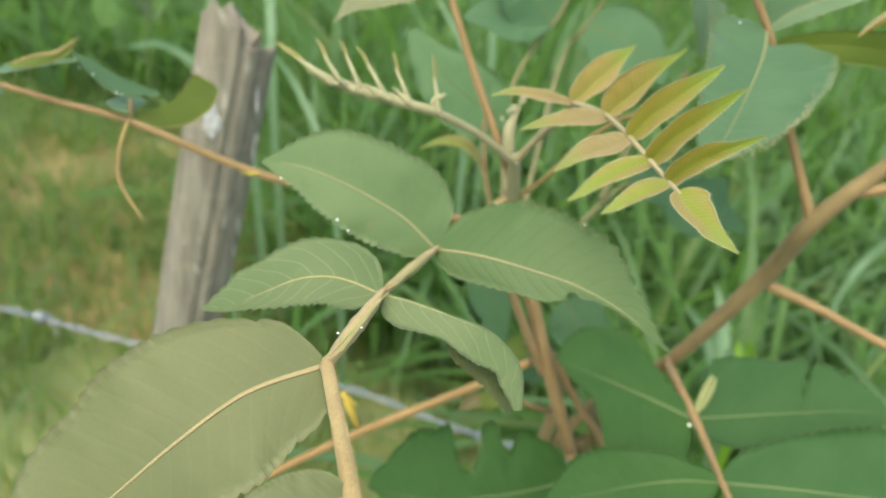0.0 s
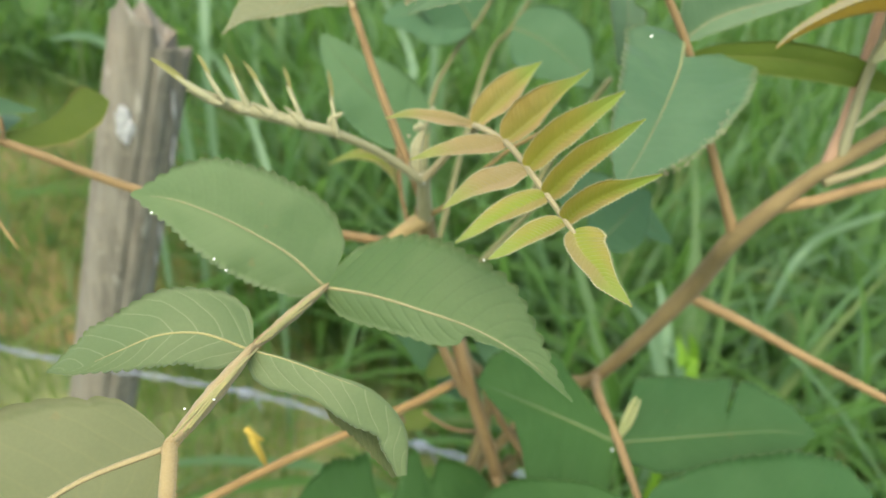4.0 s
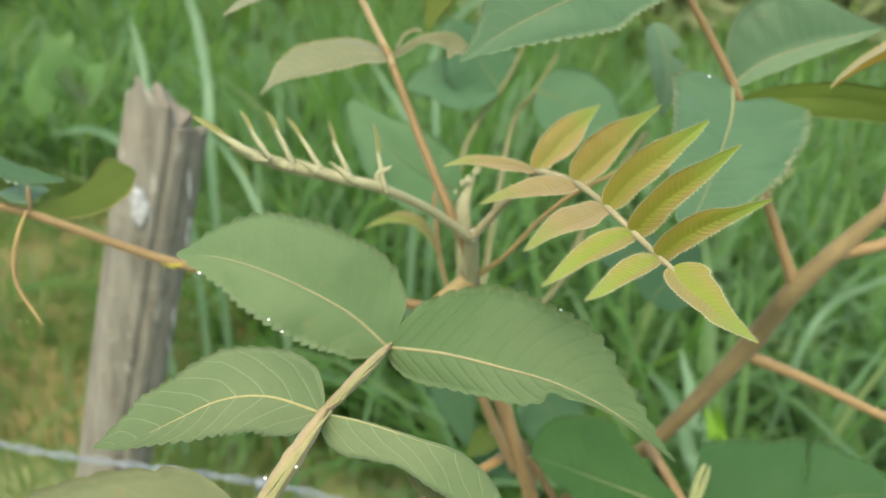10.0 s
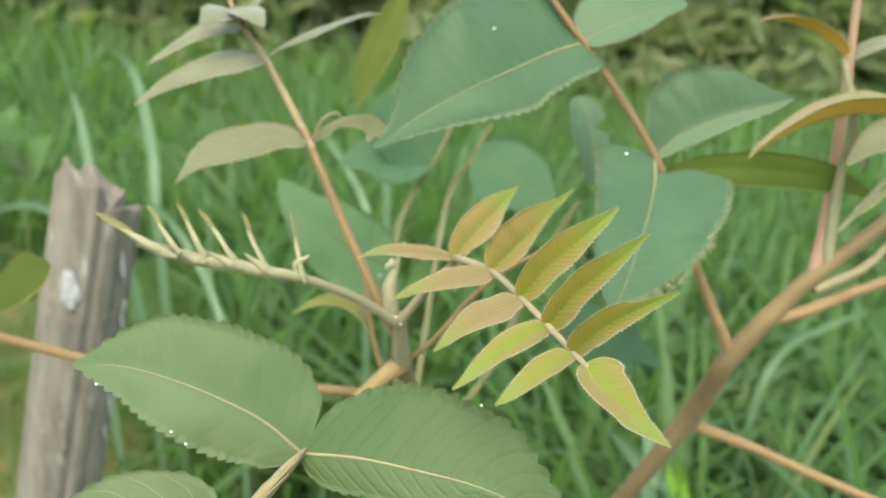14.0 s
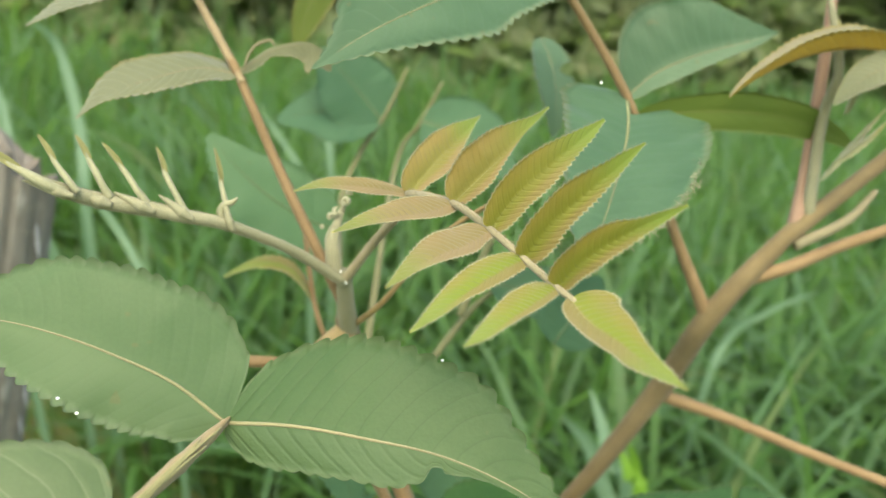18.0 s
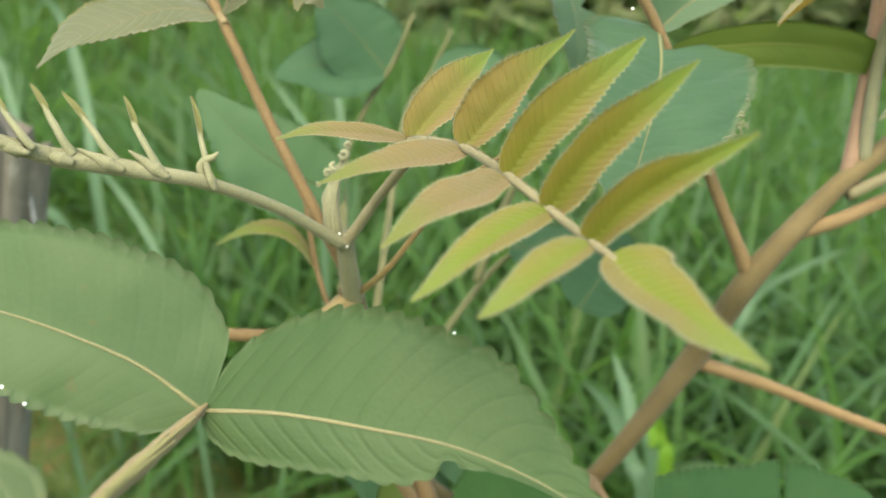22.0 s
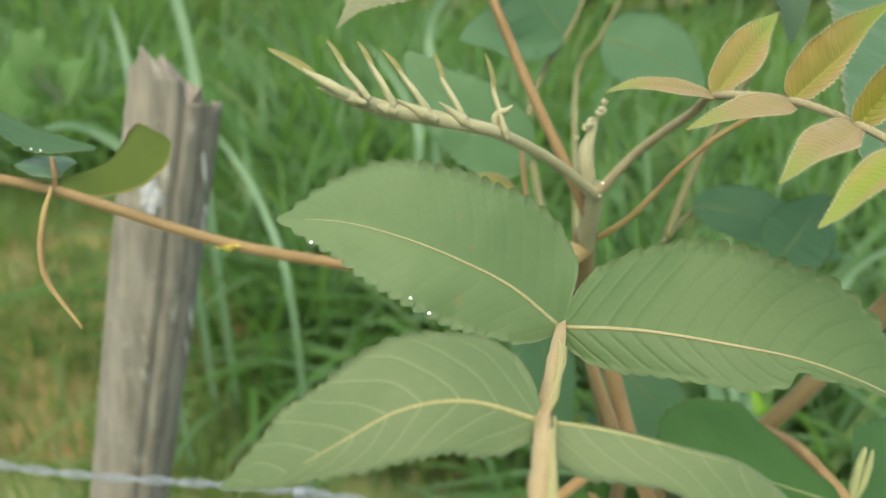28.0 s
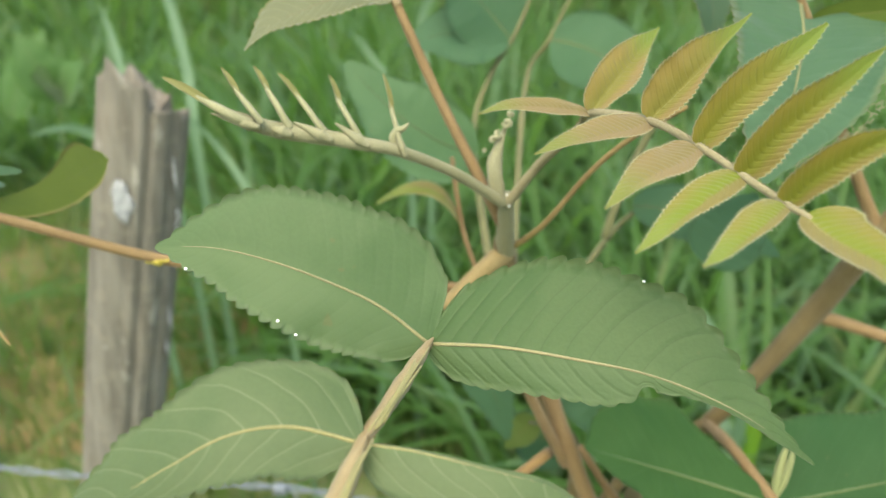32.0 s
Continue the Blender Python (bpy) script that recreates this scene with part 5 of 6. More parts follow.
leaflet(leaf, None, None, 0.0, (-0.05, -0.53, 0.85), PALE, line=[(-0.0307, 0.4314, 1.1927), (-0.0453, 0.4278, 1.1945), (-0.0567, 0.4203, 1.1916), (-0.0683, 0.4142, 1.1871), (-0.0803, 0.4104, 1.1813), (-0.0890, 0.4047, 1.1726)], left=(0.0017, 0.0076, 0.0083, 0.0081, 0.0076, 0.0057, 0.0036, 0.0016, 0.0002), right=(0.0022, 0.0102, 0.0124, 0.0138, 0.0152, 0.0148, 0.0110, 0.0039, 0.0003), fold=(-4, 4), teeth=20, rib=0.018)
leaflet(leaf, None, None, 0.0, (-0.08, -0.70, 0.70), PALE, line=[(-0.0297, 0.4300, 1.1940), (-0.0198, 0.4245, 1.2018), (-0.0120, 0.4236, 1.2059), (-0.0013, 0.4242, 1.2079), (0.0066, 0.4235, 1.2034), (0.0090, 0.4226, 1.1980)], left=(0.0010, 0.0016, 0.0018, 0.0014, 0.0012, 0.0012, 0.0012, 0.0010, 0.0002), right=(0.0010, 0.0030, 0.0022, 0.0032, 0.0058, 0.0086, 0.0100, 0.0072, 0.0004), fold=(20, -30), teeth=16, ragged=0.1, rib=0.03)
stem("dried_edge", leaf, YOUNG_STEM, [(-0.0277, 0.4260, 1.1963), (-0.0241, 0.4267, 1.2044), (-0.0176, 0.4267, 1.2082), (-0.0148, 0.4260, 1.2060)], [0.0004, 0.0006, 0.0006, 0.0003], label="curled margin left of an eaten leaflet")
leaflet(leaf, None, None, 0.0, (-0.11, -0.45, 0.89), PALE, line=[(-0.0573, 0.4570, 1.2291), (-0.0678, 0.4469, 1.2275), (-0.0778, 0.4374, 1.2241), (-0.0886, 0.4296, 1.2191), (-0.1005, 0.4249, 1.2130), (-0.1117, 0.4208, 1.2051)], left=(0.0016, 0.0065, 0.0088, 0.0085, 0.0064, 0.0043, 0.0030, 0.0019, 0.0003), right=(0.0029, 0.0116, 0.0143, 0.0129, 0.0114, 0.0098, 0.0069, 0.0036, 0.0003), fold=(-4, 4), teeth=20, rib=0.018)
leaflet(leaf, None, None, 0.0, (-0.08, -0.40, 0.92), PALE, line=[(-0.0573, 0.4570, 1.2291), (-0.0465, 0.4592, 1.2373), (-0.0326, 0.4611, 1.2446), (-0.0187, 0.4623, 1.2508), (-0.0075, 0.4629, 1.2546), (0.0016, 0.4630, 1.2553)], left=(0.0008, 0.0040, 0.0060, 0.0064, 0.0060, 0.0048, 0.0036, 0.0022, 0.0003), right=(0.0008, 0.0048, 0.0070, 0.0076, 0.0072, 0.0058, 0.0042, 0.0024, 0.0003), fold=(-20, 10), teeth=20, rib=0.016)
leaflet(leaf, None, None, 0.0, (-0.25, -0.42, 0.87), PALE, line=[(-0.0702, 0.4666, 1.2418), (-0.0807, 0.4641, 1.2411), (-0.0901, 0.4599, 1.2385), (-0.0979, 0.4544, 1.2338), (-0.1058, 0.4504, 1.2278), (-0.1144, 0.4496, 1.2216)], left=(0.0015, 0.0043, 0.0056, 0.0061, 0.0055, 0.0050, 0.0041, 0.0023, 0.0004), right=(0.0020, 0.0064, 0.0112, 0.0095, 0.0064, 0.0053, 0.0041, 0.0025, 0.0003), fold=(-4, 4), teeth=20, rib=0.018)
leaflet(leaf, (-0.0702, 0.4666, 1.2418), (-0.0284, 0.4861, 1.2638), 0.0190, (-0.09, -0.09, 0.99), PALE, arch=0.12, fold=32, bend=0.1, teeth=18)
leaflet(leaf, (-0.0755, 0.4700, 1.2502), (-0.0824, 0.4312, 1.2434), 0.0188, (0.15, -0.64, 0.76), PALE, arch=0.1, fold=-6, bend=0, teeth=16)
leaflet(leaf, (-0.0755, 0.4700, 1.2502), (-0.0531, 0.4293, 1.2457), 0.0188, (0.15, -0.64, 0.76), PALE, arch=0.1, fold=-6, bend=0, teeth=16)
# the leaf whose orange stalk passes before the post
leaf = stem("compound_leaf", shrub, PETIOLE, [(0.0229, 0.4242, 1.0537), (0.0038, 0.4177, 1.0623), (-0.0677, 0.4180, 1.0651), (-0.1353, 0.4099, 1.0774), (-0.1976, 0.3896, 1.1052), (-0.2327, 0.3827, 1.1130), (-0.2650, 0.3793, 1.1193), (-0.2956, 0.3706, 1.1263)], [0.0028, 0.0027, 0.0026, 0.0024, 0.0021, 0.0018, 0.0016, 0.0012], label='leaf with a long orange-brown stalk and half-eaten leaflets')
leaflet(leaf, None, None, 0.0, (0.68, -0.14, 0.72), OLIVE, line=[(-0.1976, 0.3920, 1.1085), (-0.1913, 0.4088, 1.1069), (-0.1855, 0.4219, 1.1060), (-0.1811, 0.4355, 1.1062), (-0.1778, 0.4495, 1.1068), (-0.1750, 0.4635, 1.1075)], left=(0.0008, 0.0012, 0.0020, 0.0038, 0.0066, 0.0100, 0.0136, 0.0138, 0.0040), right=(0.0020, 0.0110, 0.0126, 0.0126, 0.0122, 0.0108, 0.0092, 0.0055, 0.0012), fold=3, teeth=18, saw_size=0.3, rib=0.008)
leaflet(leaf, None, None, 0.0, (0.60, -0.64, 0.48), TEAL, line=[(-0.1852, 0.4027, 1.1197), (-0.1933, 0.3967, 1.1218), (-0.2016, 0.3914, 1.1250), (-0.2097, 0.3875, 1.1299), (-0.2176, 0.3846, 1.1359), (-0.2253, 0.3822, 1.1424)], left=(0.0004, 0.0018, 0.0034, 0.0051, 0.0053, 0.0045, 0.0029, 0.0013, 0.0003), right=(0.0003, 0.0021, 0.0038, 0.0044, 0.0045, 0.0043, 0.0042, 0.0030, 0.0010), fold=4, teeth=14, ragged=0.1, rib=0.02)
leaflet(leaf, None, None, 0.0, (-0.28, -0.76, 0.58), OLIVE, line=[(-0.2557, 0.3754, 1.1328), (-0.2472, 0.3746, 1.1358), (-0.2386, 0.3734, 1.1385), (-0.2300, 0.3722, 1.1411), (-0.2219, 0.3724, 1.1452), (-0.2161, 0.3751, 1.1516)], left=(0.0007, 0.0019, 0.0025, 0.0024, 0.0024, 0.0020, 0.0017, 0.0013, 0.0006), right=(0.0010, 0.0031, 0.0040, 0.0043, 0.0036, 0.0032, 0.0033, 0.0024, 0.0005), fold=8, teeth=14, saw_size=0.5)
leaflet(leaf, (-0.2691, 0.3821, 1.1249), (-0.2183, 0.3801, 1.1391), 0.0085, (-0.04, -0.58, 0.81), TEAL, arch=0.03, fold=6, bend=0.03, teeth=12)
part_stem = stem("dried_edge", leaf, TAN, [(-0.2487, 0.3684, 1.1362), (-0.2370, 0.3695, 1.1418), (-0.2251, 0.3706, 1.1451), (-0.2148, 0.3742, 1.1534)], [0.0004, 0.0006, 0.0007, 0.0003], label='dry tan margin of a leaflet')
leaflet(leaf, None, None, 0.0, (0.46, -0.04, 0.89), TEAL, line=[(-0.1964, 0.4068, 1.1128), (-0.1977, 0.4012, 1.1132), (-0.1991, 0.3958, 1.1137), (-0.2014, 0.3906, 1.1146), (-0.2040, 0.3858, 1.1158), (-0.2073, 0.3814, 1.1173)], left=(0.0015, 0.0018, 0.0028, 0.0037, 0.0058, 0.0062, 0.0059, 0.0043, 0.0010), right=(0.0022, 0.0054, 0.0074, 0.0085, 0.0088, 0.0073, 0.0062, 0.0035, 0.0016), fold=-4, teeth=10, saw_size=0.5, ragged=0.1)
leaflet(leaf, (-0.2650, 0.3793, 1.1193), (-0.2806, 0.3426, 1.1153), 0.0208, (-0.05, -0.52, 0.85), TEAL, arch=0.06, fold=-8, bend=0, teeth=14)
part_stem = stem("dried_stalk", leaf, DRY, [(-0.1971, 0.3862, 1.1081), (-0.1987, 0.3801, 1.0985), (-0.1993, 0.3750, 1.0863), (-0.1958, 0.3698, 1.0744), (-0.1817, 0.3626, 1.0591)], [0.0007, 0.0011, 0.0013, 0.0011, 0.0005], label='withered brown stalk hanging down')
part_stem = stem("petiole_stub", leaf, PETIOLE, [(-0.1976, 0.3896, 1.1052), (-0.1971, 0.3899, 1.1138), (-0.1975, 0.3902, 1.1185)], [0.0012, 0.0010, 0.0007])
droplet(leaf, (-0.2201, 0.3786, 1.1407), 0.0005)
droplet(leaf, (-0.2172, 0.3765, 1.1365), 0.0005)
droplet(leaf, (-0.2093, 0.3755, 1.1343), 0.0005)
droplet(leaf, (-0.1959, 0.3722, 1.1271), 0.0005)
droplet(leaf, (-0.1925, 0.3721, 1.1268), 0.0005)
yellow_gall(leaf, (-0.1353, 0.4099, 1.0774), 0.0045)
# the broad leaves of the side branch
leaf = stem("compound_leaf", shrub, PETIOLE, [(0.2016, 0.4235, 1.0933), (0.1947, 0.4258, 1.1060), (0.1786, 0.4311, 1.1354), (0.1606, 0.4331, 1.1687), (0.1443, 0.4342, 1.1975), (0.1236, 0.4353, 1.2240), (0.0982, 0.4288, 1.2506), (0.0827, 0.4316, 1.2676), (0.0692, 0.4373, 1.2878)], [0.0040, 0.0031, 0.0025, 0.0023, 0.0021, 0.0020, 0.0018, 0.0015, 0.0012], label='compound leaf with broad blue-green leaflets')
leaflet(leaf, None, None, 0.0, (0.11, -0.67, 0.73), TEAL, line=[(0.1443, 0.4342, 1.1975), (0.1411, 0.4177, 1.1862), (0.1352, 0.4025, 1.1748), (0.1282, 0.3882, 1.1627), (0.1206, 0.3750, 1.1497), (0.1121, 0.3626, 1.1366)], left=(0.0011, 0.0012, 0.0360, 0.0377, 0.0371, 0.0350, 0.0306, 0.0162, 0.0005), right=(0.0024, 0.0302, 0.0311, 0.0300, 0.0269, 0.0238, 0.0197, 0.0131, 0.0009), slant=(1.0, 0.25), fold=3, teeth=24, ragged=0.03, rib=0.012)
leaflet(leaf, None, None, 0.0, (-0.21, -0.93, 0.31), TEAL_HALF_SHADED, line=[(0.1443, 0.4342, 1.1975), (0.1548, 0.4352, 1.2080), (0.1676, 0.4349, 1.2159), (0.1814, 0.4337, 1.2220), (0.1956, 0.4321, 1.2270), (0.2095, 0.4307, 1.2326)], left=(0.0018, 0.0123, 0.0238, 0.0307, 0.0316, 0.0284, 0.0224, 0.0117, 0.0001), right=(0.0014, 0.0057, 0.0076, 0.0078, 0.0072, 0.0060, 0.0045, 0.0031, 0.0002), slant=(0.3, 0.0), fold=(3, 14), teeth=20, saw_size=0.6, flip=True, rib=0.014)
leaflet(leaf, (0.1508, 0.4352, 1.1886), (0.2841, 0.4600, 1.1781), 0.0200, (-0.03, -0.99, -0.13), OLIVE_GREEN, arch=0.1, fold=6, bend=0.1, teeth=18, saw_size=0.3)
leaflet(leaf, None, None, 0.0, (0.20, -0.79, 0.57), TEAL_HALF_SHADED, line=[(0.0982, 0.4288, 1.2506), (0.0801, 0.4154, 1.2446), (0.0610, 0.4018, 1.2363), (0.0411, 0.3901, 1.2271), (0.0214, 0.3797, 1.2161), (0.0029, 0.3700, 1.2027)], left=(0.0122, 0.0155, 0.0167, 0.0177, 0.0200, 0.0167, 0.0120, 0.0062, 0.0003), right=(0.0106, 0.0352, 0.0410, 0.0419, 0.0402, 0.0339, 0.0240, 0.0077, 0.0002), slant=(0.7, 0.1), fold=(-6, 3), teeth=26, saw_size=1.1, rib=0.012)
leaflet(leaf, (0.0982, 0.4288, 1.2506), (0.1488, 0.4374, 1.2722), 0.0337, (0.01, -0.76, 0.65), TEAL, arch=0.03, fold=4, bend=0.04, teeth=20, lop=0.4, saw_size=1.3)
margin_hairs(leaf, [(0.1545, 0.3680, 1.1810), (0.1498, 0.3634, 1.1718), (0.1419, 0.3591, 1.1629), (0.1313, 0.3554, 1.1550), (0.1202, 0.3573, 1.1470)], 84, 0.0034, 3)
droplet(leaf, (0.1129, 0.3804, 1.2067), 0.0007)
droplet(leaf, (0.0517, 0.4004, 1.2539), 0.0007)
# the right-hand branch and its shoots
branch = stem("branch", shrub, BARK, [(0.0856, 0.5113, 0.7807), (0.1376, 0.4913, 0.9131), (0.1616, 0.4714, 0.9467), (0.1974, 0.4507, 1.0390), (0.2016, 0.4235, 1.0933), (0.2298, 0.4263, 1.1318), (0.2445, 0.4282, 1.1462), (0.2891, 0.4401, 1.1805), (0.3329, 0.4479, 1.2175), (0.3870, 0.4683, 1.2572)], [0.0044, 0.0046, 0.0050, 0.0064, 0.0058, 0.0046, 0.0042, 0.0039, 0.0036, 0.0030], label='thick brown velvety branch')
part_stem = stem("twig", branch, PETIOLE, [(0.1955, 0.4505, 1.0388), (0.2037, 0.4505, 1.0341), (0.2318, 0.4340, 1.0310), (0.2694, 0.4142, 1.0235), (0.3341, 0.3774, 1.0141)], [0.0040, 0.0038, 0.0029, 0.0026, 0.0022])
leaf = stem("compound_leaf", shrub, PINK, [(0.2386, 0.4267, 1.1390), (0.2452, 0.4397, 1.1707), (0.2430, 0.4459, 1.2354), (0.2411, 0.4466, 1.2527), (0.2406, 0.4513, 1.2820), (0.2398, 0.4541, 1.3058)], [0.0042, 0.0034, 0.0026, 0.0022, 0.0019, 0.0015], label='compound leaf with a pink stalk and yellow leaflets')
leaflet(leaf, (0.2402, 0.4465, 1.2521), (0.1899, 0.4460, 1.2680), 0.0152, (-0.08, -0.06, 0.99), BRONZE, arch=0.12, fold=52, bend=-0.1, teeth=18, saw_size=0.5)
leaflet(leaf, (0.2411, 0.4463, 1.2516), (0.2814, 0.4461, 1.2621), 0.0126, (-0.10, -0.35, 0.93), PALE, arch=0.12, fold=10, bend=0.1, teeth=18)
leaf = stem("compound_leaf", shrub, BUD, [(0.2446, 0.4279, 1.1456), (0.2454, 0.4374, 1.1943), (0.2423, 0.4294, 1.2179), (0.2351, 0.4330, 1.2420), (0.2325, 0.4367, 1.2524)], [0.0030, 0.0026, 0.0022, 0.0016, 0.0008], label='pale unfolding shoot')
leaflet(leaf, (0.2424, 0.4226, 1.1672), (0.2720, 0.4304, 1.2035), 0.0065, (-0.06, -0.70, 0.71), FOLDED, arch=0.02, fold=60, bend=0, teeth=8, thick=0.0007)
leaflet(leaf, (0.2393, 0.4298, 1.2275), (0.2355, 0.4339, 1.2447), 0.0061, (0.28, -0.87, 0.41), FOLDED, arch=0.02, fold=60, bend=0, teeth=8, thick=0.0007)
leaflet(leaf, (0.2461, 0.4228, 1.1994), (0.2476, 0.4232, 1.2166), 0.0050, (0.28, -0.87, 0.41), FOLDED, arch=0.02, fold=60, bend=0, teeth=8, thick=0.0007)
leaflet(leaf, (0.2431, 0.4158, 1.1778), (0.2639, 0.4159, 1.1994), 0.0062, (0.28, -0.87, 0.41), FOLDED, arch=0.02, fold=60, bend=0, teeth=8, thick=0.0007)
leaf = stem("compound_leaf", shrub, YOUNG_STEM, [(0.2891, 0.4401, 1.1805), (0.2924, 0.4326, 1.1941), (0.2824, 0.4200, 1.2167), (0.2691, 0.4140, 1.2266)], [0.0030, 0.0025, 0.0020, 0.0014], label='young leaf with an orange underside')
leaflet(leaf, (0.2691, 0.4140, 1.2266), (0.1832, 0.4142, 1.2036), 0.0244, (-0.08, -0.06, 0.99), BRONZE, arch=0.12, fold=58, bend=-0.05, teeth=26, saw_size=0.5)
leaflet(leaf, (0.2629, 0.4095, 1.2274), (0.2302, 0.4091, 1.2043), 0.0192, (-0.18, -0.51, 0.84), PALE, arch=0.08, fold=10, bend=-0.05, teeth=20)
part_stem = stem("twig", branch, PETIOLE, [(0.2171, 0.4250, 1.1145), (0.2361, 0.4216, 1.1234), (0.2616, 0.4265, 1.1335), (0.2944, 0.4232, 1.1498), (0.3405, 0.4234, 1.1732)], [0.0036, 0.0032, 0.0030, 0.0027, 0.0020])
part_stem = stem("twig", branch, YOUNG_STEM, [(0.2389, 0.4250, 1.1339), (0.2639, 0.4263, 1.1478), (0.2787, 0.4307, 1.1628)], [0.0028, 0.0023, 0.0014])
# the dark leaf low beside the branch
leaf = stem("compound_leaf", shrub, PETIOLE, [(0.1616, 0.4714, 0.9467), (0.1504, 0.4325, 0.9694), (0.1455, 0.4000, 0.9830), (0.1512, 0.3640, 0.9822), (0.1535, 0.3390, 0.9820), (0.1556, 0.3128, 0.9822), (0.1600, 0.2900, 0.9790)], [0.0036, 0.0032, 0.0028, 0.0025, 0.0021, 0.0018, 0.0012], label='dark blue-green compound leaf with eaten edges')
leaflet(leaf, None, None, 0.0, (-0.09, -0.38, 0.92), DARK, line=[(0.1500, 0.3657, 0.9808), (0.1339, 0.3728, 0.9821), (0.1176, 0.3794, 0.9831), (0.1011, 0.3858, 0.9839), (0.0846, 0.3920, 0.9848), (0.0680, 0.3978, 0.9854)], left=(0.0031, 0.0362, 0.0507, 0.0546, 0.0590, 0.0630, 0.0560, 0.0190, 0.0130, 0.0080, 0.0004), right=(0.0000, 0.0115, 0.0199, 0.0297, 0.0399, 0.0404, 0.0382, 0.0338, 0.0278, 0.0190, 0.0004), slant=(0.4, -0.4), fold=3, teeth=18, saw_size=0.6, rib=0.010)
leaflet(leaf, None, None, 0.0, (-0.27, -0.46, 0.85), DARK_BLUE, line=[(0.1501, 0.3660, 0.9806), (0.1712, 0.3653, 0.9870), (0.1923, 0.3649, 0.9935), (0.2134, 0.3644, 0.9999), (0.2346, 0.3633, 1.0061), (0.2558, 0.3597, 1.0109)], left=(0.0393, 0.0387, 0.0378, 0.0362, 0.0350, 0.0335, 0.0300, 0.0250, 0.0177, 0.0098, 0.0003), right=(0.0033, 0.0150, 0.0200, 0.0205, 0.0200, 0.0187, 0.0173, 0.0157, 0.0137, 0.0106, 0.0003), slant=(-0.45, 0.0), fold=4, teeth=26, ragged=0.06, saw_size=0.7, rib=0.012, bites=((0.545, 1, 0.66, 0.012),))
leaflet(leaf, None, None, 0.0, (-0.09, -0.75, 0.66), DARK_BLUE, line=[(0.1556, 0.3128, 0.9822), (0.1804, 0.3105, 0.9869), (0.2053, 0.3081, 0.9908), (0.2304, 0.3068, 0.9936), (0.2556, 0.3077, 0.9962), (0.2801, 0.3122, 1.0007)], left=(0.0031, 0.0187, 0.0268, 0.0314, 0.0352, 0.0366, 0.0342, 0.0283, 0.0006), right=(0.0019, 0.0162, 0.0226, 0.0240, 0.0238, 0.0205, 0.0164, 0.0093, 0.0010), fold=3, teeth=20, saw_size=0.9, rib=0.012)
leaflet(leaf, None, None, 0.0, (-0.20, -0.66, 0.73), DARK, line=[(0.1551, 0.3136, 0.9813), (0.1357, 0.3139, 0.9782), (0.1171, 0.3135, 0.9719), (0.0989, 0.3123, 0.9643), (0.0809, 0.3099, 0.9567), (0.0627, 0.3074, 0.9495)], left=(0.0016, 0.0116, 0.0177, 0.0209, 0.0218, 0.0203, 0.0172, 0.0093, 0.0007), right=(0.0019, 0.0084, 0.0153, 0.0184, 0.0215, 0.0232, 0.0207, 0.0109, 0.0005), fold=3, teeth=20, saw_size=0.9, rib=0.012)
droplet(leaf, (0.1475, 0.3600, 0.9800), 0.001)
stem("side_shoot", leaf, SHOOT, [(0.1516, 0.3680, 0.9786), (0.1545, 0.3736, 0.9880), (0.1565, 0.3775, 0.9965), (0.1590, 0.3806, 1.0030)], [0.0012, 0.0024, 0.0020, 0.0010], label="pale yellow-green bud at the leaf joint")
stem("side_shoot", leaf, SHOOT, [(0.1518, 0.3680, 0.9800), (0.1565, 0.3716, 0.9885), (0.1592, 0.3750, 0.9975), (0.1608, 0.3780, 1.0040)], [0.0008, 0.0018, 0.0016, 0.0006])
leaf = stem("compound_leaf", shrub, PETIOLE, [(0.0940, 0.4020, 0.9052), (0.1051, 0.3657, 0.8787), (0.0977, 0.3387, 0.8711)], [0.0030, 0.0025, 0.0020], label='dark leaf with an eaten leaflet')
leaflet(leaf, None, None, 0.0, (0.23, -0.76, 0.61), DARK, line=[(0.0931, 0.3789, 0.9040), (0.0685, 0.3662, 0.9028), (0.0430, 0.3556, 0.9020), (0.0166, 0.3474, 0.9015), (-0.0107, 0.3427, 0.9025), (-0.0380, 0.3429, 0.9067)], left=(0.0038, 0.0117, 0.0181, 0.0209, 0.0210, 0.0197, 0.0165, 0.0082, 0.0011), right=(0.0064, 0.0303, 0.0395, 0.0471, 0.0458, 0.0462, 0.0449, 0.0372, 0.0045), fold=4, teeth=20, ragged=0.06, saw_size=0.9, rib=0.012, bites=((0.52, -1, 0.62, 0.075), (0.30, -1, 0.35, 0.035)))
# stems low in the shrub
part_stem = stem("young_stem", shrub, BUD, [(0.0193, 0.3934, 1.1185), (0.0211, 0.4038, 1.0991), (0.0229, 0.4142, 1.0837)], [0.0032, 0.0040, 0.0050], label='olive young stem below the fork')
trunk = stem("main_stem", shrub, BARK, [(0.0222, 0.4100, 1.0899), (0.0229, 0.4142, 1.0837), (0.0394, 0.4429, 1.0206), (0.0655, 0.4708, 0.9494), (0.0941, 0.5034, 0.8642), (0.0600, 0.4700, 0.6000), (0.0800, 0.5000, 0.2500), (0.0800, 0.5000, -0.0500)], [0.0046, 0.0050, 0.0038, 0.0040, 0.0048, 0.0080, 0.0120, 0.0160], label='brown velvety main stem')
part_stem = stem("side_stem", shrub, PETIOLE, [(0.0424, 0.4208, 1.0289), (0.0618, 0.4168, 0.9776), (0.0958, 0.4098, 0.8983), (0.1232, 0.4061, 0.8257), (0.0700, 0.4700, 0.6000)], [0.0040, 0.0044, 0.0047, 0.0050, 0.0060], label='orange-brown side stem')
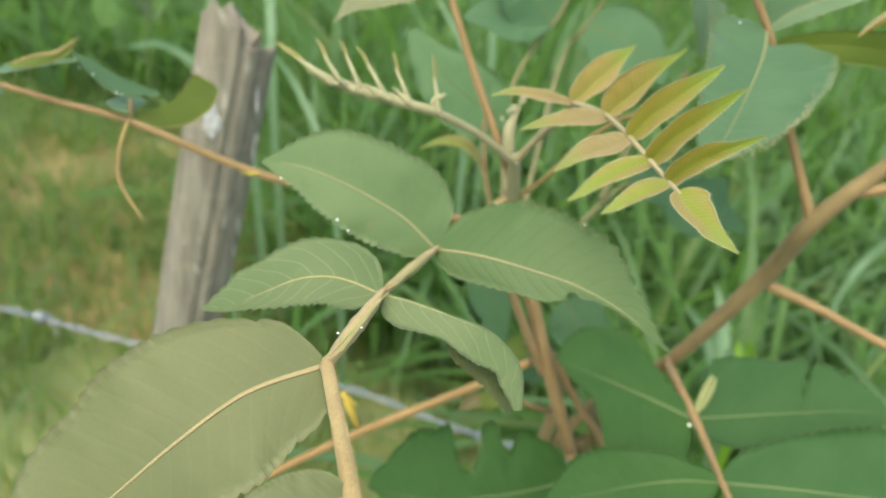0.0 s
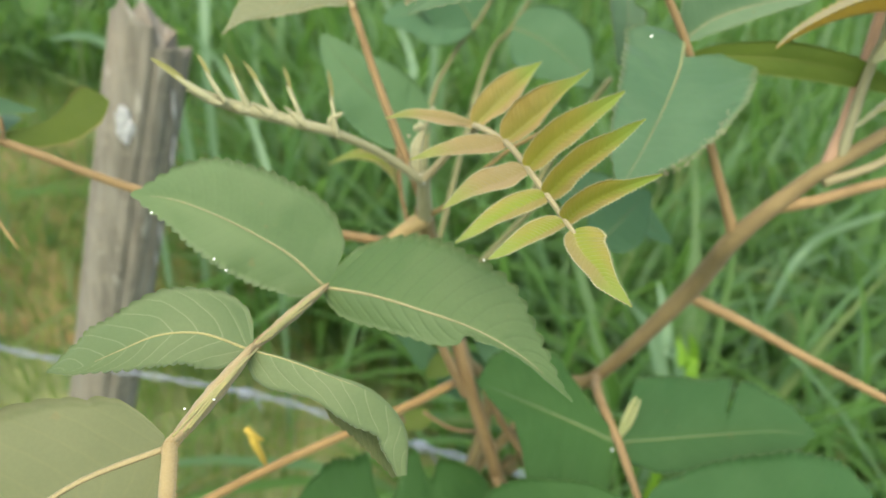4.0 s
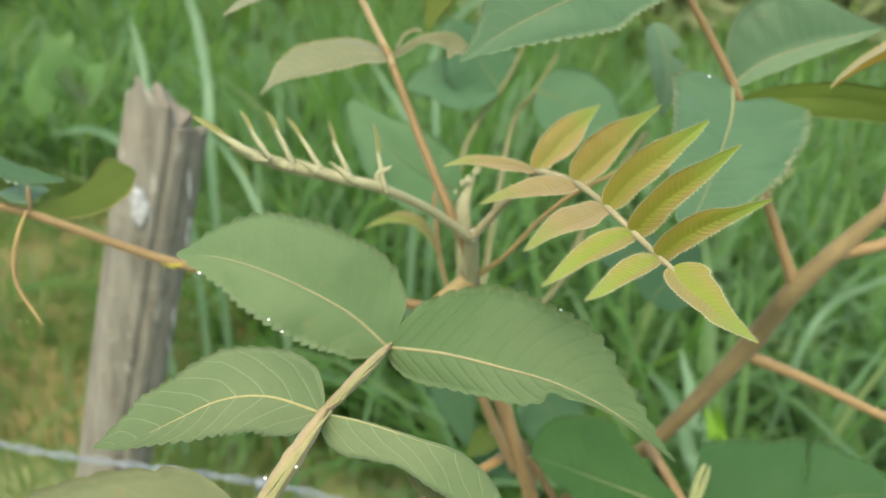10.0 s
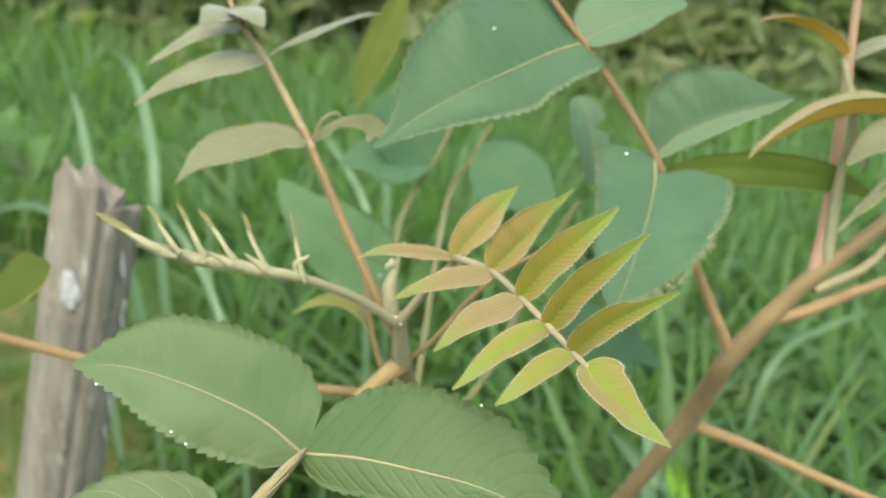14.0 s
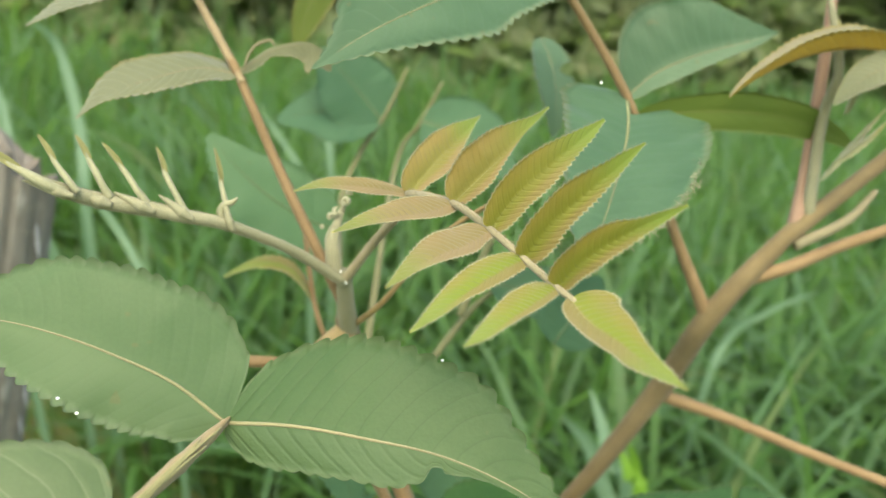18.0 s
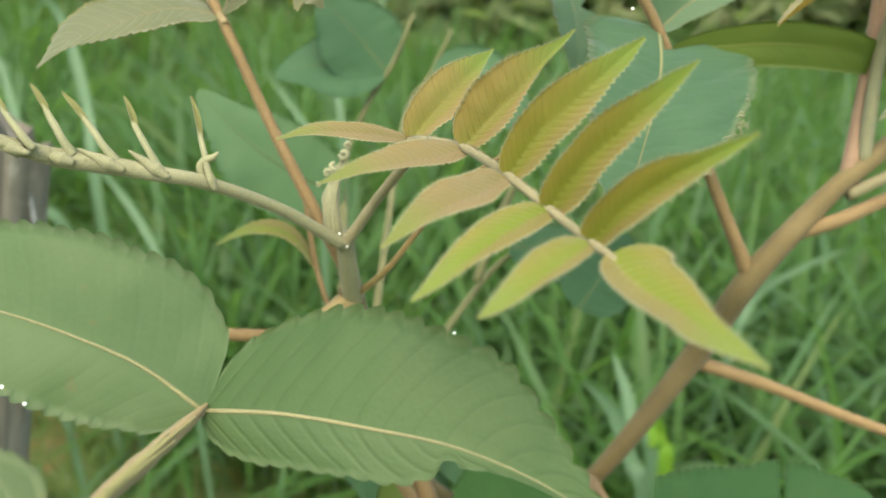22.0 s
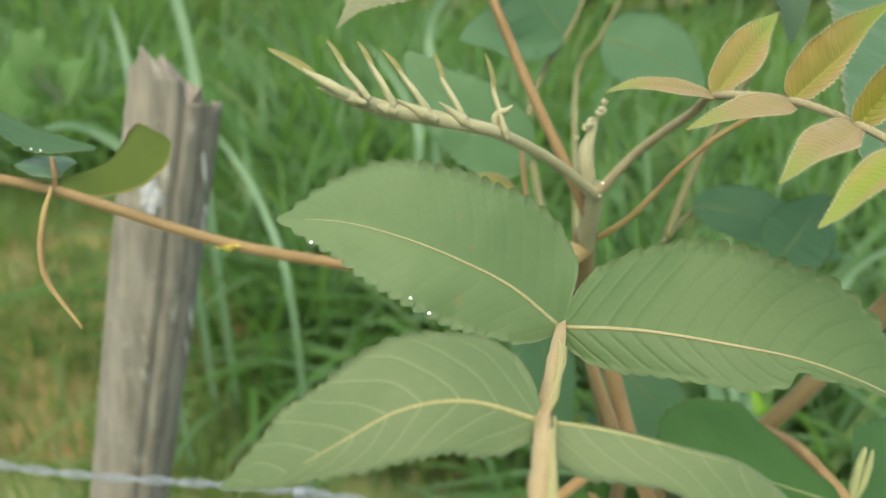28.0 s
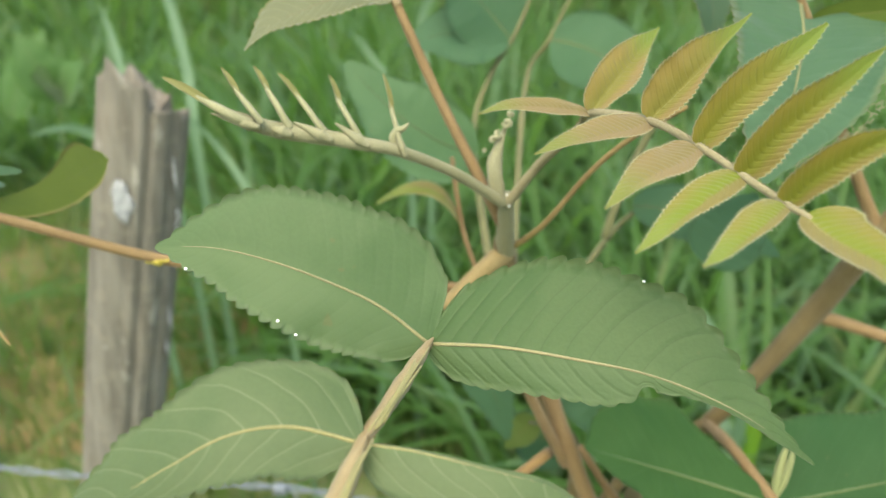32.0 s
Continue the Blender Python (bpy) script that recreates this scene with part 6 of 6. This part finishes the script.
part_stem = stem("side_stem", shrub, ORANGE, [(0.0559, 0.4208, 0.9641), (0.0227, 0.3862, 0.9651), (-0.0486, 0.3249, 0.9609), (-0.1030, 0.2659, 0.9599), (-0.1404, 0.2284, 0.9556)], [0.0030, 0.0027, 0.0024, 0.0021, 0.0017], label='orange-brown leaf stalk')
part_stem = stem("side_stem", shrub, PETIOLE, [(0.0744, 0.4308, 0.9604), (0.0921, 0.4195, 0.9382), (0.1149, 0.4126, 0.9130), (0.1386, 0.4036, 0.8840)], [0.0020, 0.0025, 0.0028, 0.0030])
part_stem = stem("side_stem", shrub, PETIOLE, [(0.0292, 0.4005, 1.0341), (0.0433, 0.4072, 1.0032), (0.0646, 0.4180, 0.9584)], [0.0024, 0.0026, 0.0030])
part_stem = stem("side_stem", shrub, PETIOLE, [(0.0389, 0.3931, 0.9604), (0.0578, 0.4048, 0.9401), (0.0802, 0.4275, 0.9195)], [0.0010, 0.0013, 0.0016])
part_stem = stem("broken_stalk", shrub, DRY, [(0.0229, 0.4142, 1.0837), (0.0362, 0.3977, 1.1038), (0.0519, 0.3920, 1.1293), (0.0651, 0.3877, 1.1453), (0.0832, 0.3781, 1.1618)], [0.0017, 0.0013, 0.0012, 0.0011, 0.0009], label='bare brown leaf stalk')
part_stem = stem("side_stem", shrub, DULL, [(0.0877, 0.4881, 1.0612), (0.0973, 0.4989, 1.0881), (0.1101, 0.5096, 1.1152), (0.1304, 0.5225, 1.1487)], [0.0026, 0.0024, 0.0022, 0.0020])
part_stem = stem("side_stem", shrub, PETIOLE, [(0.0160, 0.4554, 1.0473), (0.0053, 0.4631, 1.0763), (-0.0013, 0.4727, 1.1102)], [0.0013, 0.0013, 0.0012])
part_stem = stem("side_stem", shrub, TAN, [(0.0229, 0.4142, 1.0837), (0.0128, 0.4067, 1.0777), (-0.0037, 0.4021, 1.0615)], [0.0052, 0.0042, 0.0034])
# leaves further back in the shrub
leaf = stem("compound_leaf", shrub, DULL, [(0.0229, 0.4442, 1.0437), (0.0154, 0.5651, 1.0977), (0.0276, 0.6011, 1.1307), (0.0426, 0.6115, 1.1554), (0.0560, 0.6250, 1.1869)], [0.0026, 0.0020, 0.0018, 0.0015, 0.0010], label='leaf behind with light green leaflets, haze put into their colour')
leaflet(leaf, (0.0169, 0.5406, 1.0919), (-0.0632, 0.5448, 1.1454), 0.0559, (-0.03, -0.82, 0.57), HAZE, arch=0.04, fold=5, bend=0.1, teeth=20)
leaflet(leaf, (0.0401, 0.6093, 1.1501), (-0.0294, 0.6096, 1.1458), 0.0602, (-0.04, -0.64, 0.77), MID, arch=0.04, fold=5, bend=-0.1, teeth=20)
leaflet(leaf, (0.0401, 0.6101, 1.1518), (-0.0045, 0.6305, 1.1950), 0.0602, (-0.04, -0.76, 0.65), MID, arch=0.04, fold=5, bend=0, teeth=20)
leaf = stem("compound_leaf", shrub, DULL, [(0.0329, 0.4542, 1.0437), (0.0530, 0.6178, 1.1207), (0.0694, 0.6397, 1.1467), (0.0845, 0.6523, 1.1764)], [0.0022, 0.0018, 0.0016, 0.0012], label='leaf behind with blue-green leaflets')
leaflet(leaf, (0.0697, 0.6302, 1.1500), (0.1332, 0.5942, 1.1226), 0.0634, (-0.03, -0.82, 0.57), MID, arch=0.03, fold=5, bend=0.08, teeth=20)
leaflet(leaf, (0.1174, 0.5057, 1.2183), (0.1215, 0.4682, 1.1710), 0.0243, (0.14, -0.96, 0.24), TEAL, arch=0.05, fold=8, bend=0.06, teeth=14, ragged=0.08, bites=((0.35, 1, 0.6, 0.06),))
leaf = stem("compound_leaf", shrub, DULL, [(0.0529, 0.4642, 1.0137), (0.0946, 0.5064, 1.0542), (0.1142, 0.5215, 1.0667)], [0.0024, 0.0020, 0.0014], label='leaf behind in the shade')
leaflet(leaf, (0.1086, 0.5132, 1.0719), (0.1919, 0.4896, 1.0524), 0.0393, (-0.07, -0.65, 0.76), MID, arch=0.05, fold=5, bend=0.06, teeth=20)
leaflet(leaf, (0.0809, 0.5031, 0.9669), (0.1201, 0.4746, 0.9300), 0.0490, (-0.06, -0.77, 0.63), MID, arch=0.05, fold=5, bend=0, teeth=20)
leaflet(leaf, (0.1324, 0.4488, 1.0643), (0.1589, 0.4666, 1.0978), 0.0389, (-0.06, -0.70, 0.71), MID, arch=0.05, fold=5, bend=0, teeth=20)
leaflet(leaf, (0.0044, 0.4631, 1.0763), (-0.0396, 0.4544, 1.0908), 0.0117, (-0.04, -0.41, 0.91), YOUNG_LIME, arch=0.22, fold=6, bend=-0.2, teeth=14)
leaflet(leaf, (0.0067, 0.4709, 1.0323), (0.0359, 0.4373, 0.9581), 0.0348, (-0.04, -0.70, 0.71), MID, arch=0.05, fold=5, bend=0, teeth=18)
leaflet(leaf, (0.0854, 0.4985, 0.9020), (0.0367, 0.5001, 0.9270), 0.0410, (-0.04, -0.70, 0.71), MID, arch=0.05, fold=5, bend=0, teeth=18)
part_stem = stem("yellow_scrap", shrub, SCRAP, [(-0.0581, 0.3460, 0.9744), (-0.0539, 0.3425, 0.9678), (-0.0486, 0.3422, 0.9565), (-0.0465, 0.3437, 0.9487)], [0.0012, 0.0026, 0.0019, 0.0008], label='dried yellow scrap of leaf')
stem("scrap_lobe", part_stem, SCRAP, [(-0.0600, 0.3455, 0.9725), (-0.0550, 0.3430, 0.9722), (-0.0490, 0.3430, 0.9690)], [0.0009, 0.0019, 0.0006])
leaf = stem("withered_leaf", shrub, DRY, [(0.1000, 0.4160, 0.9020), (0.1079, 0.4246, 0.9033), (0.1181, 0.4318, 0.9152)], [0.0012, 0.0014, 0.0010], label="dead brown leaf caught between the stems")
leaflet(leaf, (0.1132, 0.4421, 0.9266), (0.1125, 0.4206, 0.8990), 0.0230, (-0.25, -0.80, 0.52), WITHERED, arch=0.15, fold=14, bend=0.10, teeth=14, ragged=0.15)
leaflet(leaf, (0.1079, 0.4246, 0.9033), (0.0975, 0.4174, 0.8916), 0.0150, (0.2, -0.85, 0.45), WITHERED, arch=0.2, fold=20, bend=-0.10, teeth=12, ragged=0.2)
leaf = stem("small_leaf", shrub, DULL, [(0.0600, 0.4700, 0.9450), (0.0540, 0.4790, 0.9400)], [0.0010, 0.0008], label="small lime leaves low in the shrub")
leaflet(leaf, (0.0586, 0.4856, 0.9386), (0.0400, 0.4754, 0.9220), 0.0200, (-0.04, -0.75, 0.65), OLIVE_GREEN, arch=0.08, fold=6, teeth=12)
leaflet(leaf, (0.0477, 0.4598, 0.9015), (0.0216, 0.4533, 0.8912), 0.0170, (-0.04, -0.75, 0.65), OLIVE_GREEN, arch=0.08, fold=6, teeth=12)
leaflet(leaf, (0.0276, 0.4433, 0.9107), (0.0138, 0.4360, 0.9001), 0.0110, (-0.04, -0.75, 0.65), WITHERED, arch=0.1, fold=12, teeth=10)
leaflet(shrub, None, None, 0.0, (-0.10, -0.95, 0.20), OLIVE, line=[(0.0108, 0.5831, 1.2663), (-0.0025, 0.5826, 1.2405), (-0.0124, 0.5806, 1.2143), (-0.0179, 0.5774, 1.1898)], left=(0.0030, 0.0100, 0.0130, 0.0110, 0.0060, 0.0004), right=(0.0030, 0.0090, 0.0110, 0.0090, 0.0050, 0.0004), fold=5, teeth=16, saw_size=0.4, label="olive leaf hanging behind the upper leaf")
# a weed in the grass
weed = tagged(new("broadleaf_weed"), "bright green broad-leaved weed among the tall grass", "weed")
weed.location = (-1.087, 2.271, 0.0)
ORIGIN[weed.name] = Vector(weed.location)
stem("stalk", weed, MID["rib"], [(-1.087, 2.271, 0.0), (-1.0791, 2.2720, 0.7056)], [0.005, 0.003])
leaflet(weed, (-1.0707, 2.2706, 0.7031), (-1.1699, 2.2855, 0.8831), 0.1474, (-0.08, -0.76, 0.65), WEED, arch=0.08, fold=4, bend=0, teeth=12, saw_size=0.4)
leaflet(weed, (-1.0789, 2.2710, 0.7025), (-0.9798, 2.2518, 0.8206), 0.1310, (-0.08, -0.76, 0.65), WEED, arch=0.08, fold=4, bend=0, teeth=12, saw_size=0.4)
leaflet(weed, (-1.0872, 2.2713, 0.7019), (-1.0746, 2.2030, 0.8146), 0.1133, (-0.08, -0.76, 0.65), WEED, arch=0.08, fold=4, bend=0, teeth=12, saw_size=0.4)
leaflet(weed, (-1.2163, 2.2604, 0.6450), (-1.1152, 2.3366, 0.8882), 0.1325, (-0.08, -0.76, 0.65), WEED, arch=0.08, fold=4, bend=0, teeth=12, saw_size=0.4)
